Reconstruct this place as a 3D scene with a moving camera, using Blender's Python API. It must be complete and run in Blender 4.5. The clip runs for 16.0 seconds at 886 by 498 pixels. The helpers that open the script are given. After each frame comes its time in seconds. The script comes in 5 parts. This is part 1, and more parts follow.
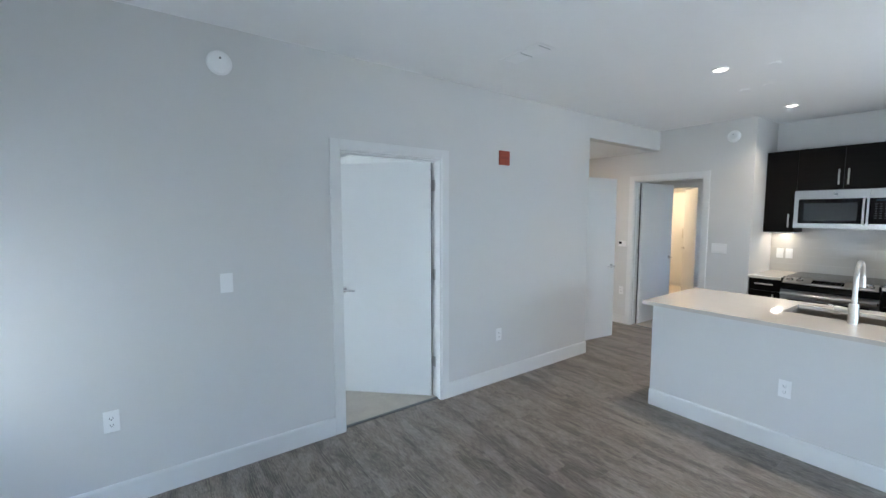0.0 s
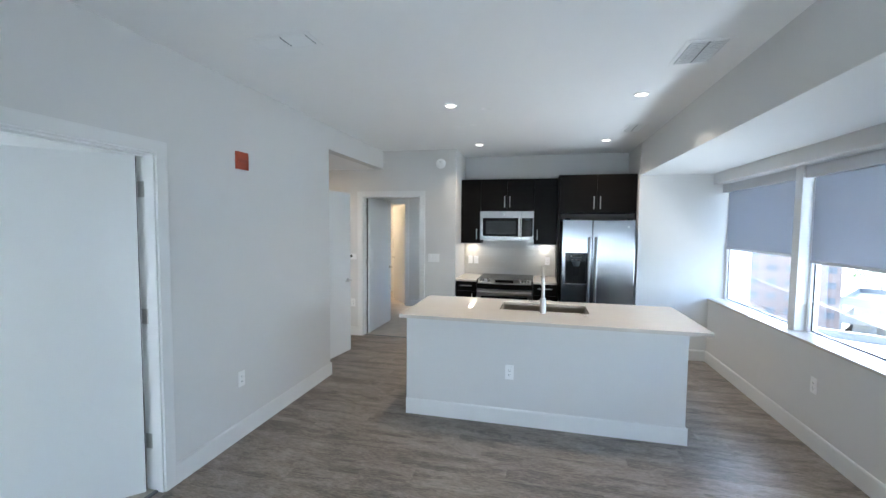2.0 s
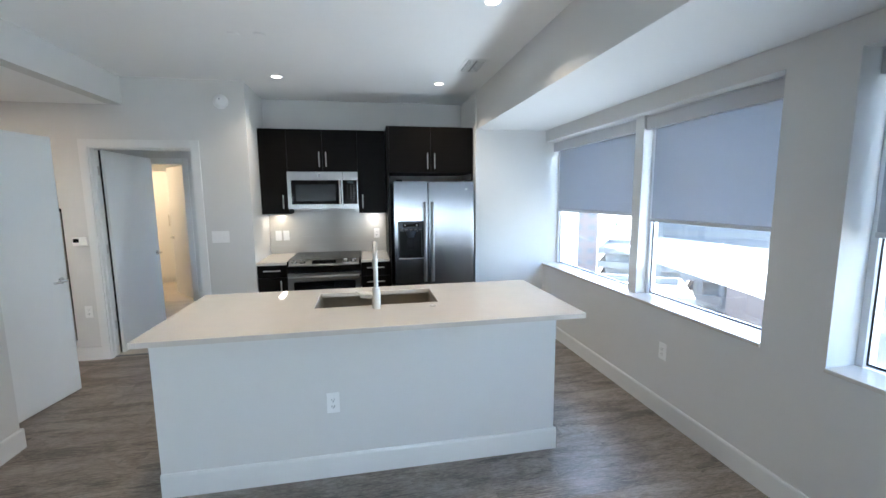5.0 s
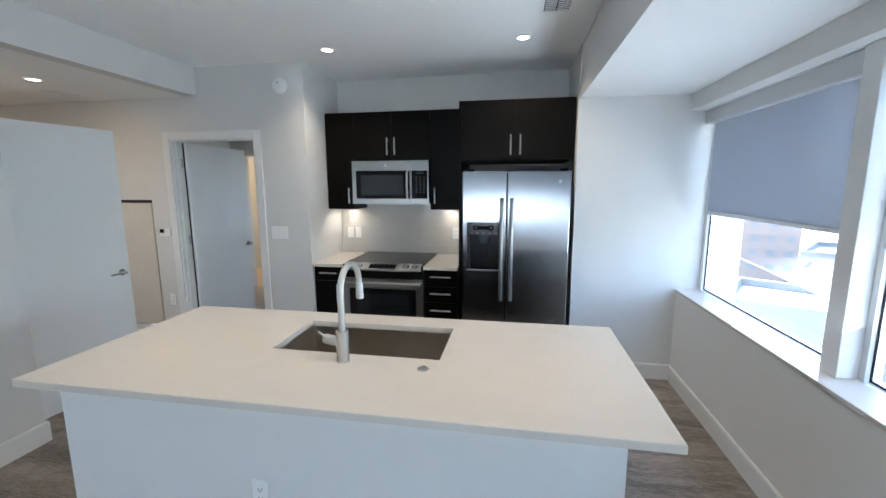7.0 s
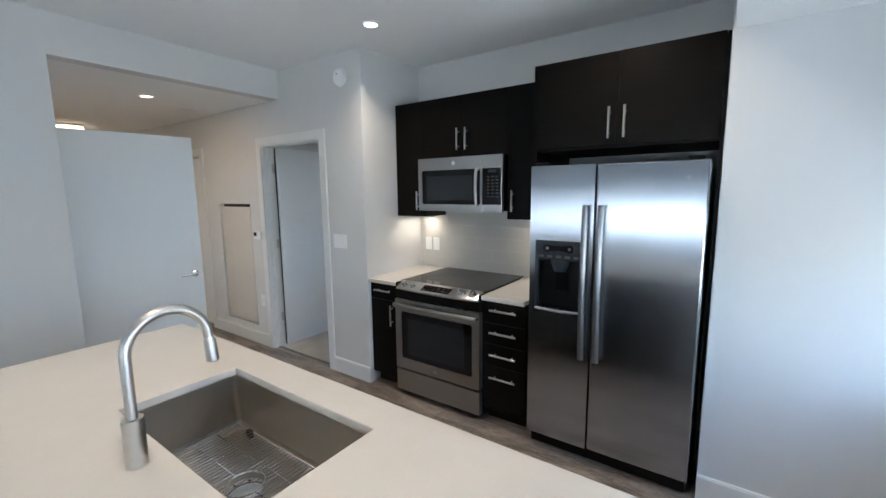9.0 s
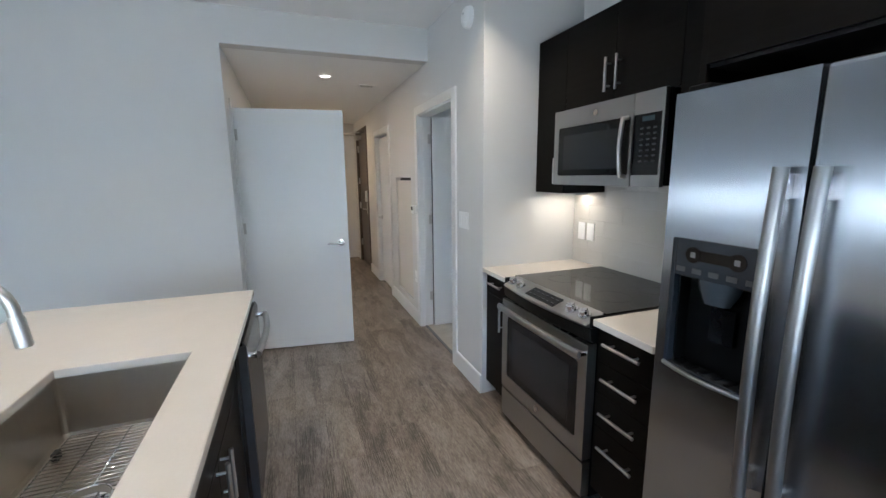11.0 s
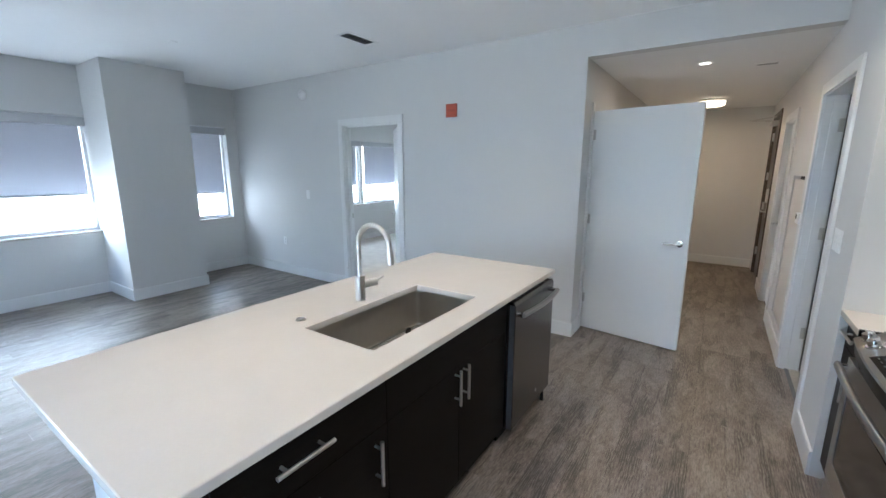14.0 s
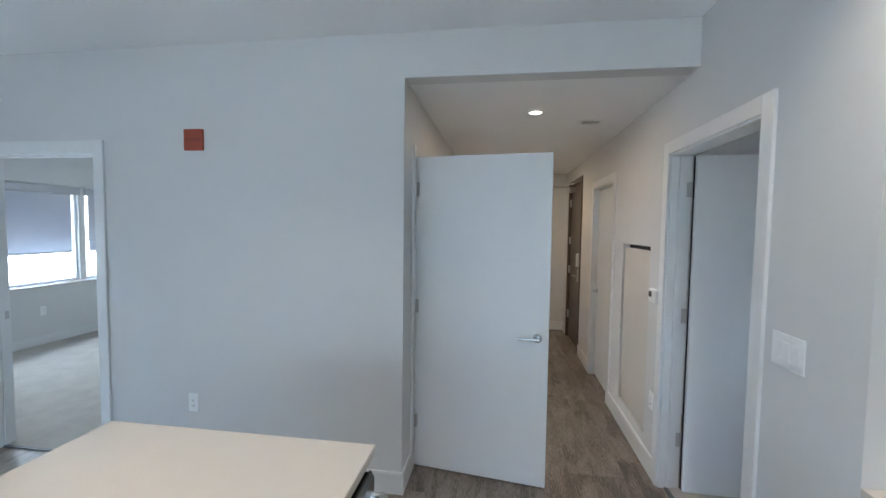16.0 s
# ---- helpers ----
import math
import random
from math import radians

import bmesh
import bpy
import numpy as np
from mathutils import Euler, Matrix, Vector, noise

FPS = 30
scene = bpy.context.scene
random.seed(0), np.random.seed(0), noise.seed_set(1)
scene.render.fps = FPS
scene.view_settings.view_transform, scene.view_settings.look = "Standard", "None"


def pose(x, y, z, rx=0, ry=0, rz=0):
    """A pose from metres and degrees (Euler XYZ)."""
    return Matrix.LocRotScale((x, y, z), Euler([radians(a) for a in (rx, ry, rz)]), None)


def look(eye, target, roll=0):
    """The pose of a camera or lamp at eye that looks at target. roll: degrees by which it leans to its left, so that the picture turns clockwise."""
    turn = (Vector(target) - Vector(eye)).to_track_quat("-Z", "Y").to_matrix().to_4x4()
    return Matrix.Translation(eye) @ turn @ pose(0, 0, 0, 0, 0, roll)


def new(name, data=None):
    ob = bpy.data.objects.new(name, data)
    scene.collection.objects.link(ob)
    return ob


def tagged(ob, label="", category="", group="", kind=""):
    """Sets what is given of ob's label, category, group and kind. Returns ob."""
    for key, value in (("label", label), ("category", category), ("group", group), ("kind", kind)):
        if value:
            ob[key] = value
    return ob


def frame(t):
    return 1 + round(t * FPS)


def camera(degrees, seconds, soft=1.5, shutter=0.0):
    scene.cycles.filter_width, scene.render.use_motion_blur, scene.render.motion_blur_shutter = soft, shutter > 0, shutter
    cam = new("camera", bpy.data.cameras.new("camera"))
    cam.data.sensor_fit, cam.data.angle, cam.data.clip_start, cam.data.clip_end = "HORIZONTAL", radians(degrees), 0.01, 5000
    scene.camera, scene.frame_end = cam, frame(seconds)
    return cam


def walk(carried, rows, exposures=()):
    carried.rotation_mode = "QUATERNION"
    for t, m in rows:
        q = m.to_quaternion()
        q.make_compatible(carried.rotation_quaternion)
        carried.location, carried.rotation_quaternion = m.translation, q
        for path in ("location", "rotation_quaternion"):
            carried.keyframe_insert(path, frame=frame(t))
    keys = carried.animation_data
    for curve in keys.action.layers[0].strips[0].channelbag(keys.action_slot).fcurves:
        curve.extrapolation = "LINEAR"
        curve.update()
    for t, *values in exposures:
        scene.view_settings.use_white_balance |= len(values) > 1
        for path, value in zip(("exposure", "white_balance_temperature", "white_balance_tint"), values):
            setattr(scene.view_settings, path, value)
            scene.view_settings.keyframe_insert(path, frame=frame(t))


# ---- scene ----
cam = camera(94.7, 16.0)
EXPOSURES = [(0.0, 5.08, 5930, 8), (3.2, 5.08, 5950, 7), (5.5, 5.02, 5950, 7), (8.0, 4.90, 5940, 8), (11.0, 4.97, 5900, 8), (14.0, 5.07, 5780, 8), (16.0, 4.92, 5690, 7)]
# seconds, eye, target, roll
PATH = [
    (0, (2.742, 2.249, 1.625), (3.915, 3.860, 1.455), -0.08),
    (0.5, (2.622, 2.410, 1.661), (4.044, 3.807, 1.497), 0.40),
    (1, (2.465, 2.516, 1.675), (4.109, 3.645, 1.524), 0.30),
    (1.5, (2.623, 2.695, 1.647), (4.446, 3.506, 1.521), 0.23),
    (2, (2.781, 2.826, 1.671), (4.724, 3.284, 1.555), 0.52),
    (2.5, (2.870, 2.975, 1.653), (4.865, 3.078, 1.553), 0.27),
    (3, (2.998, 3.129, 1.639), (4.983, 2.895, 1.549), 0.27),
    (3.2, (3.028, 3.139, 1.672), (4.993, 2.784, 1.570), 0.20),
    (5.5, (4.190, 2.756, 1.587), (6.141, 2.441, 1.275), -0.55),
    (6, (4.405, 2.638, 1.628), (6.371, 2.493, 1.291), -0.26),
    (6.5, (4.647, 2.257, 1.604), (6.618, 2.420, 1.301), -0.58),
    (7, (4.879, 2.084, 1.641), (6.825, 2.429, 1.334), -0.21),
    (7.5, (5.141, 1.849, 1.624), (7.028, 2.443, 1.330), -0.32),
    (8, (5.435, 1.683, 1.645), (7.238, 2.496, 1.349), -0.41),
    (8.2, (5.560, 1.655, 1.637), (7.332, 2.536, 1.354), -0.48),
    (10.5, (6.974, 1.445, 1.583), (8.010, 3.120, 1.235), -0.76),
    (11, (7.244, 1.559, 1.523), (7.927, 3.406, 1.170), -0.62),
    (11.5, (7.488, 1.656, 1.539), (7.743, 3.603, 1.155), -0.59),
    (12, (7.723, 1.565, 1.566), (7.524, 3.507, 1.130), -0.64),
    (12.5, (7.857, 1.480, 1.548), (7.260, 3.334, 1.094), -1.14),
    (13, (7.968, 1.383, 1.560), (7.036, 3.086, 1.076), -1.17),
    (13.5, (7.938, 1.299, 1.571), (6.876, 2.924, 1.091), -0.15),
    (14, (7.869, 1.361, 1.582), (6.776, 2.989, 1.187), 0.06),
    (14.5, (7.721, 1.565, 1.670), (6.659, 3.231, 1.361), 0.10),
    (15, (7.574, 1.871, 1.629), (6.684, 3.651, 1.431), 0.57),
    (15.5, (7.471, 2.277, 1.625), (6.883, 4.182, 1.478), 0.83),
    (16, (7.410, 2.716, 1.627), (7.128, 4.693, 1.518), 0.77),
]
walk(cam, [(t, look(eye, target, roll)) for t, eye, target, roll in PATH], EXPOSURES)

# ---- world, sun and exposure ----
SUN_AZ, SUN_EL = 12.0, 48.0          # the sun stands over the far corner of the building, off the glazed sides
world = bpy.data.worlds.new("daylight")
scene.world = world
world.use_nodes = True
_w = world.node_tree
_sky = _w.nodes.new("ShaderNodeTexSky")
_sky.sky_type = "NISHITA"
_sky.sun_disc = False
_sky.sun_elevation = radians(SUN_EL)
_sky.sun_rotation = radians(90 - SUN_AZ)
_sky.altitude, _sky.air_density, _sky.dust_density, _sky.ozone_density = 100, 1.0, 2.5, 1.0
_w.links.new(_sky.outputs[0], _w.nodes["Background"].inputs[0])
_w.nodes["Background"].inputs[1].default_value = 0.112
sun = new("sun", bpy.data.lights.new("sun", "SUN"))
sun.data.energy, sun.data.angle, sun.data.color = 3.1, radians(0.53), (1.0, 0.95, 0.88)
_d = Vector((math.cos(radians(SUN_AZ)) * math.cos(radians(SUN_EL)), math.sin(radians(SUN_AZ)) * math.cos(radians(SUN_EL)), math.sin(radians(SUN_EL))))
sun.matrix_basis = look(_d * 60, (0, 0, 0))


def lamp(name, x, y, z, watts, size, colour, target=None, shape="DISK", size_y=0, spread=180):
    data = bpy.data.lights.new(name, "AREA")
    data.shape, data.size, data.energy, data.color = shape, size, watts, colour
    if size_y:
        data.shape, data.size_y = "RECTANGLE", size_y
    data.spread = radians(spread)
    ob = new(name, data)
    ob.matrix_basis = look((x, y, z), target or (x, y + 0.0001, z - 1))
    return ob


CAN, WARM = (1.0, 0.82, 0.62), (1.0, 0.70, 0.42)
for _x, _y in ((8.187, 3.62), (8.187, 2.055), (6.393, 3.62), (6.393, 2.055)):
    lamp("can_lamp", _x, _y, 2.722, 0.215, 0.07, CAN, spread=115)
DAY = (0.80, 0.90, 1.0)
# lamps added outside the open lower part of the street-side windows, for more daylight
for _y, _wide, _watts in ((2.50, 1.30, 1.10), (4.495, 0.70, 0.27)):
    lamp("window_fill_lamp", 1.28, _y, 1.08, _watts, _wide, DAY, target=(3.0, _y, 1.9), size_y=0.50)
# added upward lamp in the wide window's lower part, for light off roofs and streets
lamp("window_fill_lamp", 6.95, 0.52, 1.10, 0.58, 2.3, DAY, target=(6.85, 1.3, 2.4), size_y=0.50, spread=130)
# lamp added at the bedroom window to brighten that room
lamp("window_fill_lamp", 1.24, 8.05, 1.10, 2.5, 4.1, DAY, target=(3.0, 8.05, 1.3), size_y=0.50)
lamp("hall_can_lamp", 7.64, 5.84, 2.467, 0.115, 0.07, WARM)
lamp("hall_dome_lamp", 7.65, 8.28, 2.37, 0.25, 0.26, WARM)
lamp("bath_lamp", 11.5, 6.85, 2.40, 0.8, 0.3, WARM)
lamp("under_cabinet_lamp", 8.98, 3.83, 1.392, 0.040, 0.27, (1.0, 0.84, 0.66), shape="RECTANGLE", size_y=0.06)
lamp("under_cabinet_lamp", 8.98, 2.73, 1.392, 0.040, 0.27, (1.0, 0.84, 0.66), shape="RECTANGLE", size_y=0.06)

# ---- materials ----
def mat(name, base, rough=0.5, metal=0.0, var=0.06, vscale=3.0, bump=0.0, bscale=200.0, stretch=(1, 1, 1), rvar=0.05, dark=None,
        aniso=0.0, coat=0.0, spread=0.0, spec=0.5):
    """Principled, with colour and roughness that drift at two scales and a fine relief. spread: how far alike pieces differ."""
    m = bpy.data.materials.new(name)
    m.use_nodes = True
    nt = m.node_tree
    bs = nt.nodes["Principled BSDF"]
    n, ln = nt.nodes.new, nt.links.new
    tc, mp = n("ShaderNodeTexCoord"), n("ShaderNodeMapping")
    ln(tc.outputs["Object"], mp.inputs["Vector"])
    mp.inputs["Scale"].default_value = stretch
    vec = mp.outputs[0]
    if spread:
        oi, add, mul = n("ShaderNodeObjectInfo"), n("ShaderNodeVectorMath"), n("ShaderNodeVectorMath")
        mul.operation = "MULTIPLY"
        mul.inputs[1].default_value = (37.0, 91.0, 53.0)
        ln(oi.outputs["Random"], mul.inputs[0])
        ln(mp.outputs[0], add.inputs[0])
        ln(mul.outputs[0], add.inputs[1])
        vec = add.outputs[0]
    big, small = n("ShaderNodeTexNoise"), n("ShaderNodeTexNoise")
    big.inputs["Scale"].default_value, big.inputs["Detail"].default_value = vscale, 4
    small.inputs["Scale"].default_value, small.inputs["Detail"].default_value = vscale * 14, 3
    ln(vec, big.inputs["Vector"])
    ln(vec, small.inputs["Vector"])
    mixf = n("ShaderNodeMath")
    mixf.operation = "MULTIPLY_ADD"
    ln(small.outputs[0], mixf.inputs[0])
    mixf.inputs[1].default_value = 0.4
    half = n("ShaderNodeMath")
    half.operation = "MULTIPLY"
    half.inputs[1].default_value = 0.6
    ln(big.outputs[0], half.inputs[0])
    ln(half.outputs[0], mixf.inputs[2])
    ramp = n("ShaderNodeMix")
    ramp.data_type = "RGBA"
    lo = dark or tuple(c * (1 - var) for c in base)
    hi = tuple(min(1, c * (1 + var)) for c in base)
    ramp.inputs[6].default_value, ramp.inputs[7].default_value = (*lo, 1), (*hi, 1)
    st = n("ShaderNodeMapRange")
    st.inputs[1].default_value, st.inputs[2].default_value = 0.3, 0.7
    ln(mixf.outputs[0], st.inputs[0])
    ln(st.outputs[0], ramp.inputs[0])
    col = ramp.outputs[2]
    if spread:
        hsv, mr = n("ShaderNodeHueSaturation"), n("ShaderNodeMapRange")
        mr.inputs[3].default_value, mr.inputs[4].default_value = 1 - spread, 1 + spread
        ln(oi.outputs["Random"], mr.inputs[0])
        ln(mr.outputs[0], hsv.inputs["Value"])
        ln(col, hsv.inputs["Color"])
        col = hsv.outputs[0]
    ln(col, bs.inputs["Base Color"])
    rr = n("ShaderNodeMapRange")
    rr.inputs[3].default_value, rr.inputs[4].default_value = max(0.02, rough - rvar), min(1, rough + rvar)
    ln(mixf.outputs[0], rr.inputs[0])
    ln(rr.outputs[0], bs.inputs["Roughness"])
    bs.inputs["Metallic"].default_value = metal
    bs.inputs["Anisotropic"].default_value = aniso
    bs.inputs["Coat Weight"].default_value = coat
    bs.inputs["Specular IOR Level"].default_value = spec
    if bump:
        bn, bp = n("ShaderNodeTexNoise"), n("ShaderNodeBump")
        bn.inputs["Scale"].default_value, bn.inputs["Detail"].default_value = bscale, 2
        bp.inputs["Strength"].default_value, bp.inputs["Distance"].default_value = bump, 0.002
        ln(vec, bn.inputs["Vector"])
        ln(bn.outputs[0], bp.inputs["Height"])
        ln(bp.outputs[0], bs.inputs["Normal"])
    return m


def plank_mat():
    """Grey-brown oak-look vinyl: soft mottling, arched growth rings that come and go, fine pores along the plank."""
    m = bpy.data.materials.new("oak_vinyl")
    m.use_nodes = True
    nt = m.node_tree
    bs = nt.nodes["Principled BSDF"]
    n, ln = nt.nodes.new, nt.links.new
    tc, oi, mul, add = n("ShaderNodeTexCoord"), n("ShaderNodeObjectInfo"), n("ShaderNodeVectorMath"), n("ShaderNodeVectorMath")
    mul.operation = "MULTIPLY"
    mul.inputs[1].default_value = (41.0, 73.0, 17.0)
    ln(oi.outputs["Random"], mul.inputs[0])
    ln(tc.outputs["Object"], add.inputs[0])
    ln(mul.outputs[0], add.inputs[1])

    def noise(sx, sy, detail, distort, rough=0.5):
        mp, t = n("ShaderNodeMapping"), n("ShaderNodeTexNoise")
        mp.inputs["Scale"].default_value = (sx, sy, 1)
        t.inputs["Scale"].default_value, t.inputs["Detail"].default_value, t.inputs["Distortion"].default_value = 1.0, detail, distort
        t.inputs["Roughness"].default_value = rough
        ln(add.outputs[0], mp.inputs["Vector"])
        ln(mp.outputs[0], t.inputs["Vector"])
        return t.outputs[0]

    def span(v, lo, hi, a, b):
        r = n("ShaderNodeMapRange")
        for k, w in enumerate((lo, hi, a, b)):
            r.inputs[k + 1].default_value = w
        ln(v, r.inputs[0])
        return r.outputs[0]

    def mth(op, p, q):
        t = n("ShaderNodeMath")
        t.operation = op
        for k, w in enumerate((p, q)):
            if isinstance(w, float):
                t.inputs[k].default_value = w
            else:
                ln(w, t.inputs[k])
        return t.outputs[0]
    cloud, blot, pore = noise(7, 2.4, 7, 0.6, 0.70), noise(8, 1.6, 3, 0.8), noise(150, 24.0, 4, 0.5, 0.75)
    mp, rings = n("ShaderNodeMapping"), n("ShaderNodeTexWave")
    mp.inputs["Scale"].default_value = (1.0, 0.11, 1)
    rings.wave_type = "BANDS"
    rings.bands_direction = "X"
    for key, w in (("Scale", 28.0), ("Distortion", 11.0), ("Detail", 3.0), ("Detail Scale", 1.4)):
        rings.inputs[key].default_value = w
    ln(add.outputs[0], mp.inputs["Vector"])
    ln(mp.outputs[0], rings.inputs["Vector"])
    mask = span(blot, 0.40, 0.50, 1.0, 0.0)
    grain = mth("MULTIPLY", mth("MULTIPLY", span(rings.outputs["Fac"], 0.1, 0.9, 0.0, 1.0), mask), 0.52)
    tone = mth("SUBTRACT", mth("ADD", span(cloud, 0.30, 0.70, 0.20, 0.95), span(pore, 0.3, 0.7, -0.42, 0.42)), mth("ADD", grain, mth("MULTIPLY", mask, 0.06)))
    cr = n("ShaderNodeValToRGB")
    e = cr.color_ramp.elements
    e[0].position, e[0].color = 0.0, (0.074, 0.057, 0.045, 1)
    e[1].position, e[1].color = 0.95, (0.335, 0.288, 0.243, 1)
    mid = cr.color_ramp.elements.new(0.45)
    mid.color = (0.190, 0.154, 0.125, 1)
    ln(tone, cr.inputs[0])
    hsv = n("ShaderNodeHueSaturation")
    ln(span(oi.outputs["Random"], 0.0, 1.0, 0.965, 1.035), hsv.inputs["Value"])
    ln(cr.outputs[0], hsv.inputs["Color"])
    ln(hsv.outputs[0], bs.inputs["Base Color"])
    ln(span(cloud, 0.3, 0.7, 0.40, 0.47), bs.inputs["Roughness"])
    bs.inputs["Specular IOR Level"].default_value = 0.8
    bp = n("ShaderNodeBump")
    bp.inputs["Strength"].default_value, bp.inputs["Distance"].default_value = 0.05, 0.0004
    ln(pore, bp.inputs["Height"])
    ln(bp.outputs[0], bs.inputs["Normal"])
    return m


def glass_mat(name, tint=(0.93, 0.97, 0.97), rough=0.0):
    m = bpy.data.materials.new(name)
    m.use_nodes = True
    bs = m.node_tree.nodes["Principled BSDF"]
    bs.inputs["Base Color"].default_value = (*tint, 1)
    bs.inputs["Roughness"].default_value = rough
    bs.inputs["Transmission Weight"].default_value = 1.0
    bs.inputs["IOR"].default_value = 1.45
    return m


def shade_mat():
    """Woven screen cloth: mostly closed, a few per cent open, lets light glow through."""
    m = bpy.data.materials.new("screen_cloth")
    m.use_nodes = True
    nt = m.node_tree
    nt.nodes.remove(nt.nodes["Principled BSDF"])
    n, ln = nt.nodes.new, nt.links.new
    out = nt.nodes["Material Output"]
    tc, wv = n("ShaderNodeTexCoord"), n("ShaderNodeTexWave")
    wv.inputs["Scale"].default_value, wv.bands_direction = 120.0, "Z"
    ln(tc.outputs["Object"], wv.inputs["Vector"])
    cm = n("ShaderNodeMix")
    cm.data_type = "RGBA"
    cm.inputs[6].default_value, cm.inputs[7].default_value = (0.36, 0.37, 0.40, 1), (0.44, 0.45, 0.48, 1)
    ln(wv.outputs[0], cm.inputs[0])
    df, tl, tr = n("ShaderNodeBsdfDiffuse"), n("ShaderNodeBsdfTranslucent"), n("ShaderNodeBsdfTransparent")
    ln(cm.outputs[2], df.inputs[0])
    tl.inputs[0].default_value = (0.50, 0.51, 0.54, 1)
    tr.inputs[0].default_value = (0.9, 0.92, 1.0, 1)
    m1, m2 = n("ShaderNodeMixShader"), n("ShaderNodeMixShader")
    m1.inputs[0].default_value, m2.inputs[0].default_value = SHADE_GLOW, SHADE_OPEN
    ln(df.outputs[0], m1.inputs[1])
    ln(tl.outputs[0], m1.inputs[2])
    ln(m1.outputs[0], m2.inputs[1])
    ln(tr.outputs[0], m2.inputs[2])
    ln(m2.outputs[0], out.inputs["Surface"])
    return m


def glow_mat(name, colour, strength):
    m = bpy.data.materials.new(name)
    m.use_nodes = True
    bs = m.node_tree.nodes["Principled BSDF"]
    bs.inputs["Base Color"].default_value = (0.9, 0.9, 0.9, 1)
    bs.inputs["Emission Color"].default_value = (*colour, 1)
    bs.inputs["Emission Strength"].default_value = strength
    return m


SHADE_GLOW, SHADE_OPEN = 0.36, 0.05
PAINT = mat("wall_paint", (0.70, 0.695, 0.678), 0.75, spec=0.3, var=0.012, vscale=0.7, bump=0.10, bscale=320)
CEIL = mat("ceiling_paint", (0.89, 0.89, 0.88), 0.75, var=0.012, vscale=0.8, bump=0.15, bscale=260)
TRIM = mat("trim_paint", (0.775, 0.775, 0.762), 0.32, var=0.012, vscale=1.5, bump=0.03, bscale=150)
DOORW = mat("door_paint", (0.80, 0.805, 0.79), 0.36, var=0.012, vscale=1.2, bump=0.04, bscale=180)
OAK = plank_mat()
UNDER = mat("underlay", (0.03, 0.026, 0.022), 0.9)
CARPET = mat("carpet", (0.50, 0.46, 0.40), 0.95, var=0.14, vscale=6, bump=0.9, bscale=420)
ESPRESSO = mat("espresso_laminate", (0.0050, 0.0042, 0.0036), 0.38, var=0.35, vscale=2.2, stretch=(6, 0.8, 26), bump=0.03, bscale=30, spec=0.09)
CARCASS = mat("dark_carcass", (0.004, 0.0035, 0.0035), 0.55, var=0.1, spec=0.2)
QUARTZ = mat("white_quartz", (0.645, 0.603, 0.55), 0.055, var=0.025, vscale=9, rvar=0.012, bump=0.006, bscale=120)
STEEL = mat("brushed_steel", (0.41, 0.432, 0.47), 0.235, metal=1, var=0.006, vscale=1.0, aniso=0.9, rvar=0.002)
STEELD = mat("stove_steel", (0.37, 0.362, 0.352), 0.30, metal=1, var=0.012, vscale=1.2, aniso=0.4, rvar=0.008)
HANDLE = mat("handle_steel", (0.29, 0.295, 0.305), 0.34, metal=1, var=0.015, vscale=3, rvar=0.01)
SINKST = mat("satin_sink_steel", (0.50, 0.46, 0.405), 0.29, metal=1, var=0.05, vscale=2.5, stretch=(1, 1, 0.5), bump=0.02, bscale=5, aniso=0.3)
NICKEL = mat("satin_nickel", (0.56, 0.545, 0.52), 0.34, metal=1, var=0.03)
CHROME = mat("chrome", (0.72, 0.72, 0.73), 0.10, metal=1, var=0.03)
BLACKG = mat("black_glass", (0.004, 0.004, 0.0045), 0.05, var=0.05, rvar=0.01, spec=0.3)
COOKG = mat("cooktop_glass", (0.008, 0.0075, 0.007), 0.05, var=0.05, rvar=0.02, spec=0.32)
BLACKP = mat("black_plastic", (0.004, 0.0042, 0.0045), 0.35, var=0.1, spec=0.12)
GREYP = mat("dark_grey_plastic", (0.0045, 0.005, 0.006), 0.22, var=0.08, spec=0.16)
DISPG = mat("dispenser_plastic", (0.020, 0.024, 0.031), 0.20, var=0.08, spec=0.45)
SMOKE = mat("smoked_plastic", (0.05, 0.062, 0.075), 0.12, var=0.05)
DWST = mat("slate_steel", (0.205, 0.20, 0.195), 0.27, metal=1, var=0.012, vscale=1.0, aniso=0.4, rvar=0.01)
WHITEP = mat("white_plastic", (0.88, 0.88, 0.87), 0.30, var=0.01)
MARK = mat("grey_marking", (0.15, 0.155, 0.16), 0.5, var=0.02)
DIMP = mat("dim_key_marking", (0.035, 0.036, 0.038), 0.4, var=0.02)
REDP = mat("red_enamel", (0.42, 0.075, 0.035), 0.42, var=0.05, vscale=20)
BROWND = mat("brown_steel_door", (0.085, 0.062, 0.048), 0.42, var=0.12, vscale=2, bump=0.05, bscale=90)
BEIGE = mat("beige_panel_paint", (0.66, 0.62, 0.56), 0.5, var=0.02, vscale=2, bump=0.05, bscale=250)
TILE = mat("greige_tile", (0.56, 0.545, 0.51), 0.16, var=0.012, vscale=4, spread=0.003, rvar=0.002)
GROUT = mat("grout", (0.62, 0.61, 0.58), 0.9, var=0.06, vscale=30, bump=0.2, bscale=300)
ALU = mat("white_aluminium", (0.76, 0.77, 0.78), 0.38, var=0.02)
FASCIA = mat("shade_fascia", (0.58, 0.585, 0.60), 0.5, var=0.02)
# rubber parts, and the shade painted into door and panel gaps
RUBBER_SHADE = mat("black_rubber_gap_shade", (0.012, 0.012, 0.012), 0.8)
CLOTH = shade_mat()
GLASS = glass_mat("window_glass")
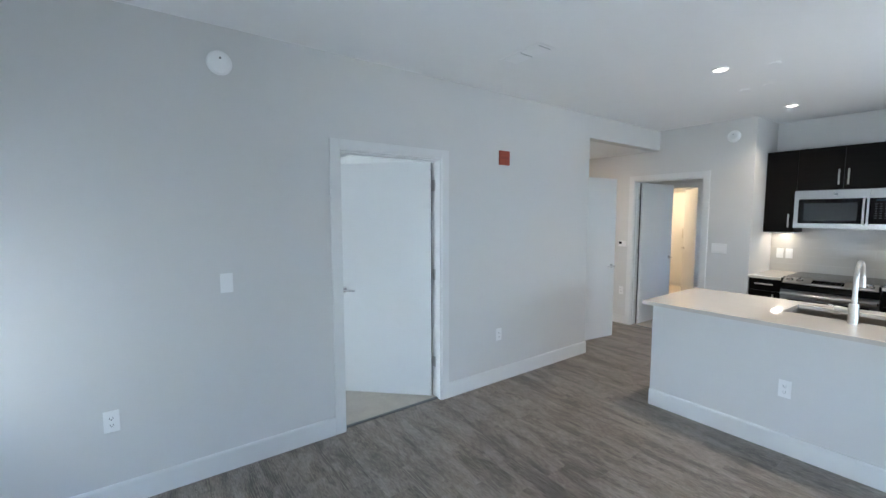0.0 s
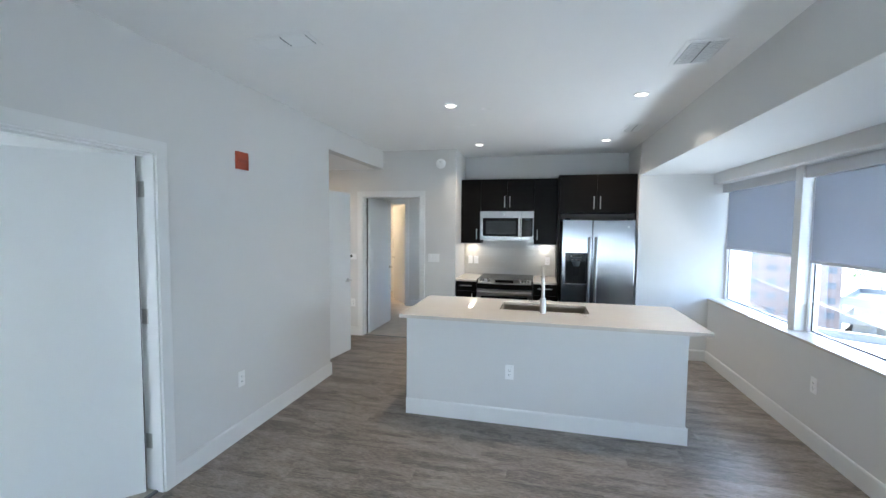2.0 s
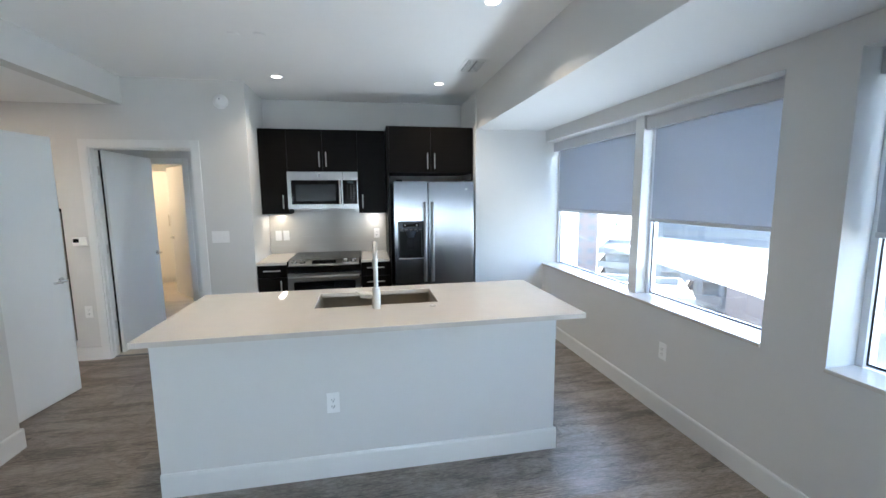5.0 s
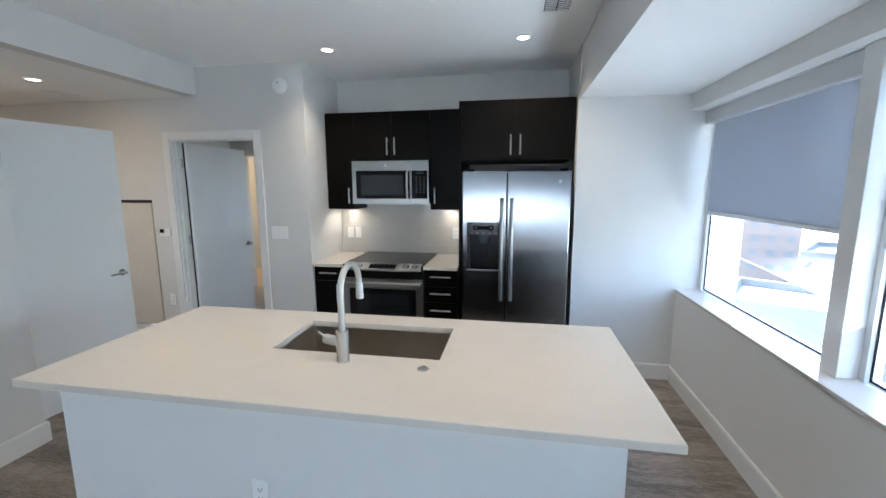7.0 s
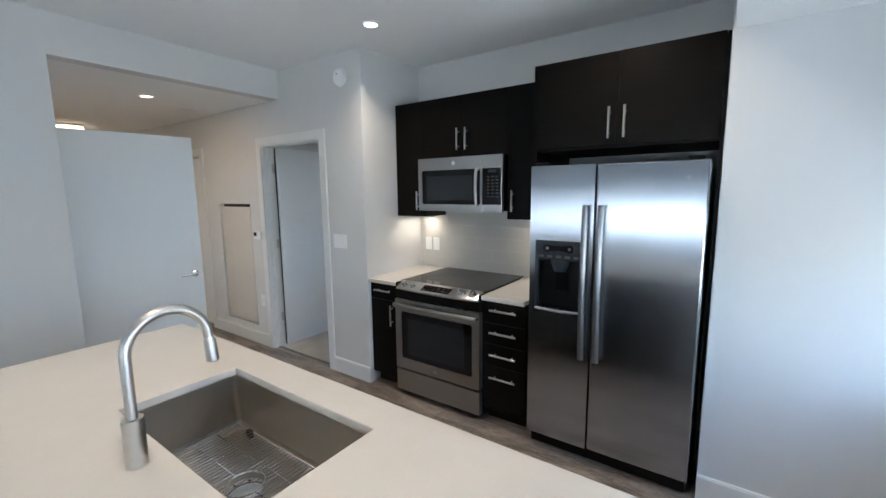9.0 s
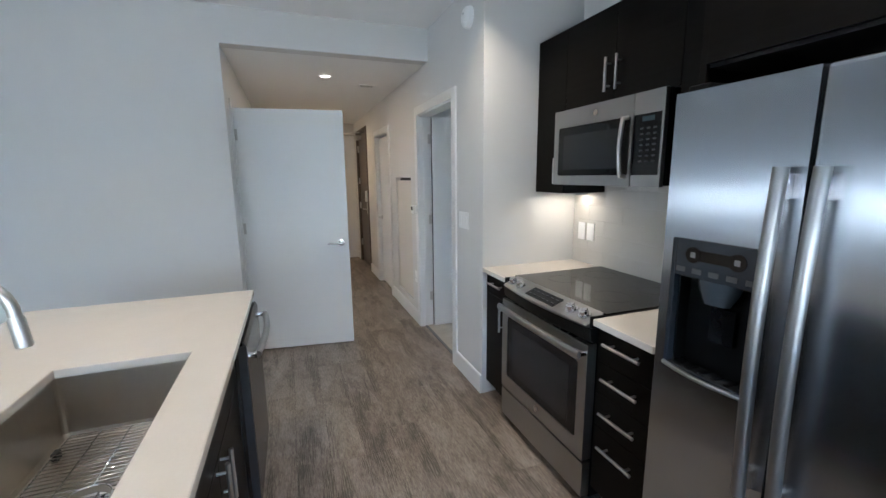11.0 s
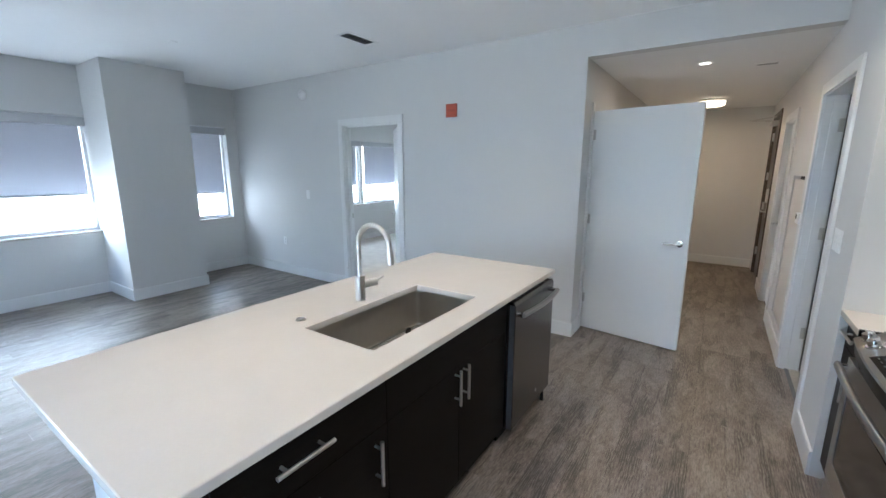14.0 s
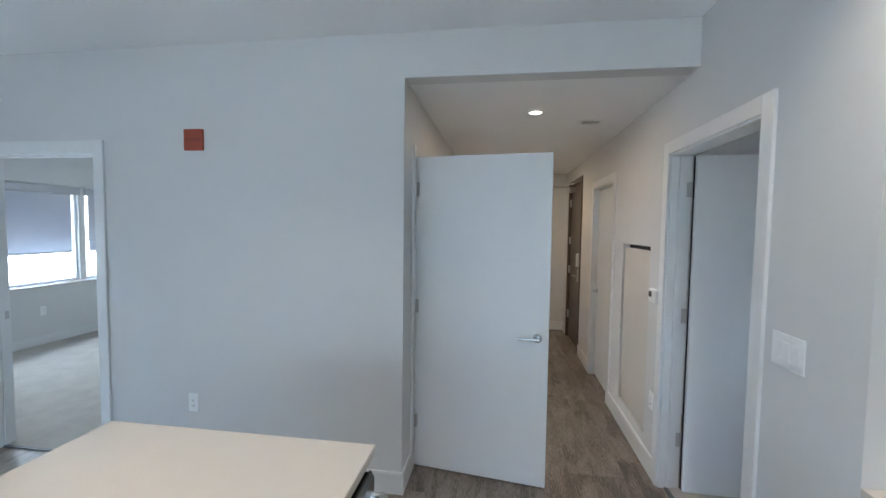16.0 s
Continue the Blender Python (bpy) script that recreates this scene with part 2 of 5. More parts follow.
GLOW = glow_mat("lit_lens", (1.0, 0.90, 0.76), 0.25)
GLOWW = glow_mat("warm_lit_lens", (1.0, 0.80, 0.56), 0.2)
CONCRETE = mat("pale_concrete", (0.125, 0.12, 0.113), 0.85, var=0.08, vscale=0.15)
WHITEWALL = mat("white_facade", (0.22, 0.216, 0.21), 0.8, var=0.05, vscale=0.1)
BRICKF = mat("red_brick_far", (0.185, 0.128, 0.105), 0.85, var=0.12, vscale=0.4)
PINKF = mat("pink_stucco", (0.14, 0.112, 0.10), 0.85, var=0.06, vscale=0.2)
FARGLASS = mat("far_window_glass", (0.115, 0.115, 0.118), 0.3, var=0.2, vscale=0.3, spec=0.1)
ROOFM = mat("roof_membrane", (0.15, 0.148, 0.144), 0.85, var=0.1, vscale=0.2)
TOWERW = mat("tower_cladding", (0.155, 0.155, 0.155), 0.7, var=0.06, vscale=0.1)
DECKD = mat("parking_shadow_concrete", (0.20, 0.19, 0.18), 0.9, var=0.15, vscale=0.3)
ASPHALT = mat("city_ground", (0.17, 0.172, 0.16), 0.9, var=0.45, vscale=0.02)
LEAF = mat("tree_leaf", (0.07, 0.11, 0.045), 0.7, var=0.3, vscale=1.0)
BARK = mat("tree_bark", (0.12, 0.09, 0.07), 0.9, var=0.2)

# ---- building helpers ----
ROOT = {}


def box(bm, a, b, bevel=0.0, seg=2):
    """A box between two corners, its edges rounded."""
    (x0, y0, z0), (x1, y1, z1) = [min(p, q) for p, q in zip(a, b)], [max(p, q) for p, q in zip(a, b)]
    v = bmesh.ops.create_cube(bm, size=1.0)["verts"]
    for p in v:
        p.co = Vector((x0 + (p.co.x + 0.5) * (x1 - x0), y0 + (p.co.y + 0.5) * (y1 - y0), z0 + (p.co.z + 0.5) * (z1 - z0)))
    if bevel:
        edges = list({e for p in v for e in p.link_edges})
        bmesh.ops.bevel(bm, geom=edges, offset=bevel, segments=seg, profile=0.5, affect="EDGES")
    return bm


def tube(bm, pts, r, seg=12, radii=None):
    """A round bar through points, closed at both ends."""
    pts, seg = [Vector(p) for p in pts], max(seg, 14 if r > 0.004 or radii else 6)
    rings = []
    side = None
    for i, p in enumerate(pts):
        d = (pts[min(i + 1, len(pts) - 1)] - pts[max(i - 1, 0)]).normalized()
        if side is None:
            side = d.orthogonal().normalized()
        side = (side - d * side.dot(d)).normalized()
        up = d.cross(side)
        rad = radii[i] if radii else r
        rings.append([bm.verts.new(p + (side * math.cos(t) + up * math.sin(t)) * rad) for t in [2 * math.pi * k / seg for k in range(seg)]])
    for a, b in zip(rings, rings[1:]):
        for k in range(seg):
            bm.faces.new((a[k], a[(k + 1) % seg], b[(k + 1) % seg], b[k])).smooth = True
    bm.faces.new(rings[0][::-1])
    bm.faces.new(rings[-1])
    return bm


def slab(bm, outline, axis, d0, d1):
    """A flat outline in two coordinates, thickened from d0 to d1 along axis 'x', 'y' or 'z'."""
    def place(p, d):
        return {"x": (d, *p), "y": (p[0], d, p[1]), "z": (*p, d)}[axis]
    lo, hi = [bm.verts.new(place(p, d0)) for p in outline], [bm.verts.new(place(p, d1)) for p in outline]
    bm.faces.new(lo)
    bm.faces.new(hi[::-1])
    for k in range(len(lo)):
        j = (k + 1) % len(lo)
        bm.faces.new((lo[k], hi[k], hi[j], lo[j]))
    bmesh.ops.recalc_face_normals(bm, faces=bm.faces)
    return bm


def face_frame(x0, x1, outer, inner, rad):
    """A plate facing x, from x0 back to x1, with a round-cornered opening. outer, inner: y0, y1, z0, z1."""
    bm = B()

    def loop(x, box4, r):
        a, b, lo, hi = box4
        pts = []
        for cy, cz, deg in ((b - r, hi - r, 0), (a + r, hi - r, 90), (a + r, lo + r, 180), (b - r, lo + r, 270)):
            for k in range(5):
                t = radians(deg + k * 22.5)
                pts.append(bm.verts.new((x, cy + r * math.cos(t), cz + r * math.sin(t))))
        return pts
    rows = [loop(x0, inner, rad), loop(x0, outer, 0.004), loop(x1, outer, 0.004), loop(x1, inner, rad)]
    for a, b in zip(rows, rows[1:] + rows[:1]):
        for k in range(20):
            bm.faces.new((a[k], a[(k + 1) % 20], b[(k + 1) % 20], b[k]))
    return bm


def mesh_of(name, bm, material):
    me = bpy.data.meshes.new(name)
    bmesh.ops.recalc_face_normals(bm, faces=bm.faces)
    rounded = [f.smooth for f in bm.faces]
    bm.to_mesh(me)
    bm.free()
    me.set_sharp_from_angle(angle=radians(40))
    me.polygons.foreach_set("use_smooth", rounded)
    me.materials.append(material)
    return me


def thing(name, x, y, z, rz=0, label="", category="", group="", kind=""):
    """An empty at the base of a thing, which carries its parts."""
    e = new(name)
    e.empty_display_size = 0.1
    e.matrix_basis = pose(x, y, z, 0, 0, rz)
    ROOT[e] = e.matrix_basis.copy()
    return tagged(e, label, category, group, kind)


def part(name, bm, material, parent, label="", local=False):
    """One mesh under a thing or a part; the bmesh is in the world's coordinates, or in the thing's own."""
    if not local:
        bm.transform(ROOT[parent].inverted())
    ob = new(name, mesh_of(name, bm, material))
    ob.parent = parent
    ROOT[ob] = ROOT[parent]
    return tagged(ob, label)


def solo(name, bm, material, base=(0, 0, 0), label="", category="", group="", kind=""):
    """A thing, or a piece of the setting, that is one mesh."""
    bm.transform(Matrix.Translation(base).inverted())
    ob = new(name, mesh_of(name, bm, material))
    ob.matrix_basis = Matrix.Translation(base)
    ROOT[ob] = ob.matrix_basis.copy()
    return tagged(ob, label, category, group, kind)


def B():
    return bmesh.new()


def boxes(rows, bevel=0.0):
    bm = B()
    for a, b in rows:
        box(bm, a, b, bevel)
    return bm

# ---- the setting ----
XW, XE = 1.48, 8.42          # far window wall, wall with the second door
YS, YN = 0.767, 5.06         # window bay wall, long wall
CEILZ, HALLZ, SOFZ, SOFY = 2.735, 2.48, 2.329, 1.59
HX = 6.84                    # where the long wall ends and the hall begins
HEND = 9.40                  # end of the hall
T = 0.12


def wall(name, rows, label, material=None):
    return solo(name, boxes(rows), material or PAINT, rows[0][0], label, "wall", kind="structure")


# long wall with the first door
D1 = (3.872, 4.775, 2.09)
wall("wall_north", [((XW - T, YN, 0), (D1[0], YN + T, CEILZ)), ((D1[0], YN, D1[2]), (D1[1], YN + T, CEILZ)), ((D1[1], YN, 0), (HX, YN + T, CEILZ))],
     "smooth off-white painted wall with a bedroom door")
# header over the mouth of the hall, hall walls
wall("wall_hall_header", [((HX, YN, HALLZ), (XE + T, YN + T, CEILZ))], "off-white painted drop over the hall mouth")
C1 = (5.345, 6.205, 2.085)
wall("wall_hall_west", [((HX - T, YN + T, 0), (HX, C1[0], HALLZ + 0.1)), ((HX - T, C1[0], C1[2]), (HX, C1[1], HALLZ + 0.1)), ((HX - T, C1[1], 0), (HX, HEND, HALLZ + 0.1))],
     "off-white painted hall wall with a closet door")
wall("wall_hall_end", [((HX - T, HEND, 0), (XE + T, HEND + T, HALLZ + 0.1))], "cream-lit plain wall at the hall's end")
D2 = (4.49, 5.395, 2.09)
PAN = (5.67, 6.30, 0.20, 1.51)
C2 = (6.64, 7.42, 2.07)
EN = (8.16, 9.06, 2.25)
wall("wall_hall_east", [((XE, 3.976, 0), (XE + T, D2[0], CEILZ)), ((XE, D2[0], D2[2]), (XE + T, D2[1], CEILZ)), ((XE, D2[1], 0), (XE + T, PAN[0], CEILZ)),
                        ((XE, PAN[0], 0), (XE + T, PAN[1], PAN[2])), ((XE, PAN[0], PAN[3]), (XE + T, PAN[1], CEILZ)), ((XE + 0.06, PAN[0], PAN[2]), (XE + T, PAN[1], PAN[3])),
                        ((XE, PAN[1], 0), (XE + T, C2[0], CEILZ)), ((XE, C2[0], C2[2]), (XE + T, C2[1], CEILZ)), ((XE, C2[1], 0), (XE + T, EN[0], CEILZ)),
                        ((XE, EN[0], EN[2]), (XE + T, EN[1], CEILZ)), ((XE, EN[1], 0), (XE + T, HEND, CEILZ))],
     "off-white painted wall with doors and an access panel")
# kitchen alcove
KB, KL, KR = 9.15, 3.976, 1.60
wall("wall_kitchen_side", [((XE + T, KL, 0), (KB + T, KL + T, CEILZ))], "off-white painted side wall of the kitchen alcove")
wall("wall_kitchen_back", [((KB, KR - T, 0), (KB + T, KL, CEILZ))], "off-white painted wall behind the kitchen units")
wall("wall_kitchen_east", [((8.43, YS - 0.45, 0), (8.55, KR, CEILZ)), ((8.55, KR - T, 0), (KB, KR, CEILZ))], "off-white painted wall beside the fridge")
# window bay wall
WA, WB, WZ = (5.68, 8.43), (4.10, 5.36), (0.775, 2.205)
YO = YS - 0.30
WC = (1.75, 3.45)
wall("wall_south", [((XW - 0.3, YO, 0), (8.43, YS, WZ[0])), ((XW - 0.3, YO, WZ[1]), (8.43, YS, SOFZ)), ((WB[1], YO, WZ[0]), (WA[0], YS, WZ[1])), ((WC[1], YO, WZ[0]), (WB[0], YS, WZ[1])),
                    ((XW - 0.3, YO, WZ[0]), (WC[0], YS, WZ[1]))], "off-white painted window bay wall with wide openings")
wall("wall_pier", [((3.66, YS, 0), (4.486, SOFY, SOFZ))], "plain grey-white painted pier beside the window bay")
wall("soffit", [((XW, YO, SOFZ), (8.43, SOFY, CEILZ))], "painted dropped beam over the window bay")
# far wall with two windows
FA, FB, FZ = (1.80, 3.20), (4.10, 4.89), (0.775, 2.165)
XO = XW - 0.30
wall("wall_west", [((XO, YO, 0), (XW, YN + T, FZ[0])), ((XO, YO, FZ[1]), (XW, YN + T, CEILZ)), ((XO, YO, FZ[0]), (XW, FA[0], FZ[1])),
                   ((XO, FA[1], FZ[0]), (XW, FB[0], FZ[1])), ((XO, FB[1], FZ[0]), (XW, YN + T, FZ[1]))], "off-white painted wall with two windows")
wall("column", [((XW, 3.19, 0), (2.19, 4.042, CEILZ))], "square white-painted structural column beside the windows")
# ceilings
solo("ceiling", boxes([((XO, YO, CEILZ), (8.48, YN + T, CEILZ + 0.15)), ((8.48, YO, CEILZ), (KB + T, 4.03, CEILZ + 0.15))]), CEIL, (XW, YS, CEILZ), "smooth white painted ceiling", "ceiling", kind="structure")
solo("ceiling_hall", boxes([((HX - T, YN + T, HALLZ), (XE, HEND + T, HALLZ + 0.12))]), CEIL, (HX, YN, HALLZ), "lower white painted hall ceiling", "ceiling", kind="structure")
# bedroom behind the long wall
BX, BY = 1.44, 10.6
BW, BZ = (5.9, 10.2), (0.76, 2.12)
wall("wall_bedroom_west", [((BX - 0.3, YN + T, 0), (BX, BY, BZ[0])), ((BX - 0.3, YN + T, BZ[1]), (BX, BY, CEILZ)), ((BX - 0.3, YN + T, BZ[0]), (BX, BW[0], BZ[1])),
                           ((BX - 0.3, BW[1], BZ[0]), (BX, BY, BZ[1]))], "off-white bedroom wall with a window")
wall("wall_bedroom_north", [((BX - 0.3, BY, 0), (HX, BY + T, CEILZ))], "plain off-white bedroom wall")
wall("wall_bedroom_east", [((5.9, YN + T, 0), (6.02, BY, CEILZ))], "plain off-white bedroom wall")
solo("ceiling_bedroom", boxes([((BX - 0.3, YN + T, CEILZ), (6.6, BY + T, CEILZ + 0.15))]), CEIL, (BX, YN, CEILZ), "white bedroom ceiling", "ceiling", kind="structure")
solo("floor_bedroom", boxes([((BX, YN + 0.05, -0.1), (6.6, BY, 0.008))]), CARPET, (BX, YN, 0), "cut-pile light beige bedroom carpet", "floor", kind="structure")
# closet behind the hall's left wall
wall("wall_closet", [((6.10, YN + T, 0), (6.22, 6.6, 2.6)), ((6.22, 6.48, 0), (HX - T, 6.6, 2.6))], "plain white closet wall")
solo("floor_closet", boxes([((6.10, YN + T, -0.1), (HX - T + 0.02, 6.6, -0.002))]), OAK, (6.2, 5.2, 0), "grey-brown plank closet floor", "floor", kind="structure")
# room behind the second door, and the lit bathroom beyond it
wall("wall_room_east", [((10.75, 3.9, 0), (10.87, 5.49, CEILZ)), ((10.75, 5.49, 2.12), (10.87, 6.30, CEILZ)), ((10.75, 6.30, 0), (10.87, 7.3, CEILZ))], "grey-white room wall with a bathroom door")
wall("wall_room_north", [((XE + T, 6.5, 0), (10.75, 6.62, CEILZ))], "plain grey-white room wall")
# unseen block added so that no outdoor light leaks round the hall doors
wall("wall_light_block", [((XE + T, 6.62, 0), (XE + T + 0.12, HEND + T, CEILZ))], "unseen wall added behind the hall doors to keep light out")
# unseen window opening, added to bring daylight into this room
RW = (10.0, 10.5)
wall("wall_room_south", [((KB + T, 3.976, 0), (10.75, 4.096, 0.8)), ((KB + T, 3.976, 2.2), (10.75, 4.096, CEILZ)), ((KB + T, 3.976, 0.8), (RW[0], 4.096, 2.2)), ((RW[1], 3.976, 0.8), (10.75, 4.096, 2.2))], "plain grey-white room wall")
solo("ceiling_room", boxes([((8.48, 4.03, CEILZ), (KB + T, 7.3, CEILZ + 0.12)), ((KB + T, 3.9, CEILZ), (13.1, 7.3, CEILZ + 0.12))]), CEIL, (9, 5, CEILZ), "white room ceiling", "ceiling", kind="structure")
solo("floor_room", boxes([((XE + 0.05, 3.976, -0.1), (10.81, 7.3, 0.008))]), CARPET, (9, 5, 0), "light beige room carpet", "floor", kind="structure")
wall("wall_bathroom", [((12.9, 5.0, 0), (13.02, 7.3, CEILZ)), ((10.87, 7.18, 0), (12.9, 7.3, CEILZ)), ((10.87, 5.0, 0), (12.9, 5.12, CEILZ))], "warm-lit cream bathroom wall")
solo("floor_bathroom", boxes([((10.81, 5.0, -0.1), (13.0, 7.3, 0.004))]), mat("beige_floor_tile", (0.5, 0.44, 0.36), 0.35, var=0.1), (11, 5, 0), "beige bathroom floor", "floor", kind="structure")


# baseboards: runs between two points, standing off the wall to the side given by (nx, ny)
def baseboard(x0, y0, x1, y1, nx, ny, h=0.135):
    bm = B()
    prof = [(0.0, 0.0), (0.014, 0.0), (0.014, h - 0.012), (0.009, h), (0.0, h)]
    a = [bm.verts.new((x0 + nx * d, y0 + ny * d, z)) for d, z in prof]
    b = [bm.verts.new((x1 + nx * d, y1 + ny * d, z)) for d, z in prof]
    bm.faces.new(a)
    bm.faces.new(b[::-1])
    for k in range(5):
        bm.faces.new((a[k], b[k], b[(k + 1) % 5], a[(k + 1) % 5]))
    solo("baseboard", bm, TRIM, (x0, y0, 0), "white painted baseboard", "baseboard", kind="structure")


CW = 0.068     # casing width
for row in ((XW, YN, D1[0] - CW, YN, 0, -1), (D1[1] + CW, YN, HX, YN, 0, -1), (HX, YN - 0.014, HX, C1[0] - 0.075, 1, 0), (HX, C1[1] + 0.075, HX, HEND, 1, 0),
            (HX, HEND, XE, HEND, 0, -1), (XE, EN[1] + 0.06, XE, HEND, -1, 0), (XE, C2[1] + CW, XE, EN[0] - 0.06, -1, 0), (XE, D2[1] + CW, XE, C2[0] - CW, -1, 0),
            (XE, 3.976, XE, D2[0] - CW, -1, 0), (8.43, YS, 8.43, KR, -1, 0), (4.486, YS, 8.43, YS, 0, 1), (3.646, SOFY, 4.5, SOFY, 0, 1), (4.486, YS, 4.486, SOFY, 1, 0), (3.66, YS, 3.66, SOFY, -1, 0), (XW, YS, 3.66, YS, 0, 1),
            (XW, YS, XW, 3.19, 1, 0), (XW, 4.042, XW, YN, 1, 0), (2.19, 3.176, 2.19, 4.056, 1, 0), (XW, 3.19, 2.19, 3.19, 0, -1), (XW, 4.042, 2.19, 4.042, 0, 1),
            (BX, YN + T, BX, BY, 1, 0), (10.75, 4.1, 10.75, 5.42, -1, 0), (12.9, 5.12, 12.9, 7.18, -1, 0)):
    baseboard(*row)


# doors
def lever(parent, x, y, z, toward, out):
    """Round rose and straight lever. toward: +1/-1 along x; out: +1/-1 along y, the face it sits on."""
    bm = B()
    tube(bm, [(x, y, z), (x, y + out * 0.008, z), (x, y + out * 0.0085, z)], 0.027, 24, [0.027, 0.027, 0.022])
    h = part("lever_handle", bm, CHROME, parent, "polished chrome lever handle", local=True)
    bm = B()
    tube(bm, [(x, y + out * 0.008, z), (x, y + out * 0.045, z)], 0.010, 14)
    tube(bm, [(x - toward * 0.012, y + out * 0.046, z), (x + toward * 0.02, y + out * 0.048, z), (x + toward * 0.115, y + out * 0.050, z)], 0.009, 14)
    part("lever", bm, CHROME, h, local=True)


def hinges(parent, zs, x, y, out):
    for z in zs:
        bm = boxes([((x - 0.032, y - 0.0015, z - 0.045), (x + 0.032, y + 0.0015, z + 0.045))], 0.001)
        tube(bm, [(x, y + out * 0.007, z - 0.047), (x, y + out * 0.007, z + 0.047)], 0.007, 10)
        part("hinge", bm, NICKEL, parent, "satin nickel butt hinge", local=True)


def door(name, hx, hy, rz, width, height, label, material, side, out, slabname="slab"):
    """A flush slab hung at (hx, hy): it lies along the local +x, 0.04 thick to the local side given by out."""
    d = thing(name, hx, hy, 0, rz, label, "door", kind="structure")
    part(slabname, boxes([((0.004, 0, 0.012), (width, -out * 0.042, height))], 0.0015), material, d, local=True)
    # the dark gap between slab and jamb, put in as a black strip
    part("hinge_gap_shade", boxes([((0.0015, -out * 0.002, 0.013), (0.0045, -out * 0.018, height - 0.001))]), RUBBER_SHADE, d, "black strip for the shade in the hinge gap", local=True)
    for o, y in ((out, 0.0), (-out, -out * 0.042)):
        lever(d, width - 0.065, y, 0.95, -1, o)
    hinges(d, (0.32, 1.10, 1.87), 0.0, 0.0, out)
    return d


door("door_1", D1[1] - 0.018, YN + T, 136, 0.858, 2.065, "white flush bedroom door standing half open", DOORW, 1, -1)
door("door_2", XE + T + 0.004, D2[1] - 0.017, -1, 0.885, 2.068, "white flush door open at right angles into the room", DOORW, 1, 1)
door("door_3", HX + 0.004, C1[0] + 0.012, -8.0, 0.872, 2.078, "white flush closet door standing open across the hall", DOORW, 1, -1)
door("door_4", XE + 0.045, C2[0] + 0.02, 90, 0.76, 2.04, "white flush hall closet door, closed", DOORW, 1, 1)
door("door_5", 10.87, 5.53, 40, 0.76, 2.09, "white flush bathroom door standing open, lit warm", DOORW, 1, 1)


def frame_x(name, x0, x1, top, yface, depth, out, label, w=CW):
    """Lining and casing of an opening in a wall along x; out: the side of the casing."""
    f = thing(name, x0, yface, 0, 0, label, "door frame", kind="structure")
    part("lining", boxes([((x0, yface, 0), (x0 + 0.016, yface + depth, top)), ((x1 - 0.016, yface, 0), (x1, yface + depth, top)),
                          ((x0 + 0.016, yface, top - 0.016), (x1 - 0.016, yface + depth, top))]), TRIM, f)
    part("stop", boxes([((x0 + 0.016, yface + 0.05, 0), (x0 + 0.028, yface + 0.075, top - 0.016)),
                        ((x0 + 0.028, yface + 0.05, top - 0.028), (x1 - 0.028, yface + 0.075, top - 0.016))]), TRIM, f)
    for a, b in (((x0 - w, yface, 0), (x0 + 0.006, yface + out * 0.016, top + w)), ((x1 - 0.006, yface, 0), (x1 + w, yface + out * 0.016, top + w)),
                 ((x0 + 0.006, yface, top - 0.006), (x1 - 0.006, yface + out * 0.016, top + w))):
        part("casing", boxes([(a, b)], 0.003), TRIM, f)
    return f


def frame_y(name, y0, y1, top, xface, depth, out, label, w=CW, material=None):
    m = material or TRIM
    f = thing(name, xface, y0, 0, 0, label, "door frame", kind="structure")
    part("lining", boxes([((xface, y0, 0), (xface + depth, y0 + 0.016, top)), ((xface, y1 - 0.016, 0), (xface + depth, y1, top)),
                          ((xface, y0 + 0.016, top - 0.016), (xface + depth, y1 - 0.016, top))]), m, f)
    for a, b in (((xface, y0 - w, 0), (xface + out * 0.016, y0 + 0.006, top + w)), ((xface, y1 - 0.006, 0), (xface + out * 0.016, y1 + w, top + w)),
                 ((xface, y0 + 0.006, top - 0.006), (xface + out * 0.016, y1 - 0.006, top + w))):
        part("casing", boxes([(a, b)], 0.003), m, f)
    return f


f1 = frame_x("door_frame_1", D1[0], D1[1], D1[2], YN, T, -1, "white painted casing round the bedroom door")
part("strike_plate", boxes([((D1[0] + 0.016, YN + 0.085, 0.92), (D1[0] + 0.0185, YN + 0.11, 0.98))], 0.001), NICKEL, f1, "nickel strike plate")
for _z in (0.32, 1.10, 1.87):
    part("hinge_leaf", boxes([((D1[1] - 0.0185, YN + 0.070, _z - 0.047), (D1[1] - 0.0155, YN + T - 0.004, _z + 0.047))], 0.0008), NICKEL, f1, "satin nickel hinge leaf")
f2 = frame_y("door_frame_2", D2[0], D2[1], D2[2], XE, T, -1, "white painted casing round the second door")
part("stop", boxes([((XE + 0.045, D2[1] - 0.028, 0), (XE + 0.07, D2[1] - 0.016, D2[2] - 0.016)), ((XE + 0.045, D2[0] + 0.016, 0), (XE + 0.07, D2[0] + 0.028, D2[2] - 0.016))]), TRIM, f2)
frame_y("door_frame_3", C1[0], C1[1], C1[2], HX - T, T, 1, "white painted casing round the closet opening")
for _a, _b in (((HX, C1[0] - 0.06, 0), (HX + 0.016, C1[0] - 0.002, C1[2] + 0.06)), ((HX, C1[1], 0), (HX + 0.016, C1[1] + 0.06, C1[2] + 0.06))):
    solo("trim", boxes([(_a, _b)], 0.003), TRIM, _a, "white closet door casing", "trim", kind="structure")
frame_y("door_frame_4", C2[0], C2[1], C2[2], XE, T, -1, "white painted casing round the hall closet")
frame_y("door_frame_6", 5.49, 6.30, 2.12, 10.75, T, -1, "white painted casing round the bathroom door")
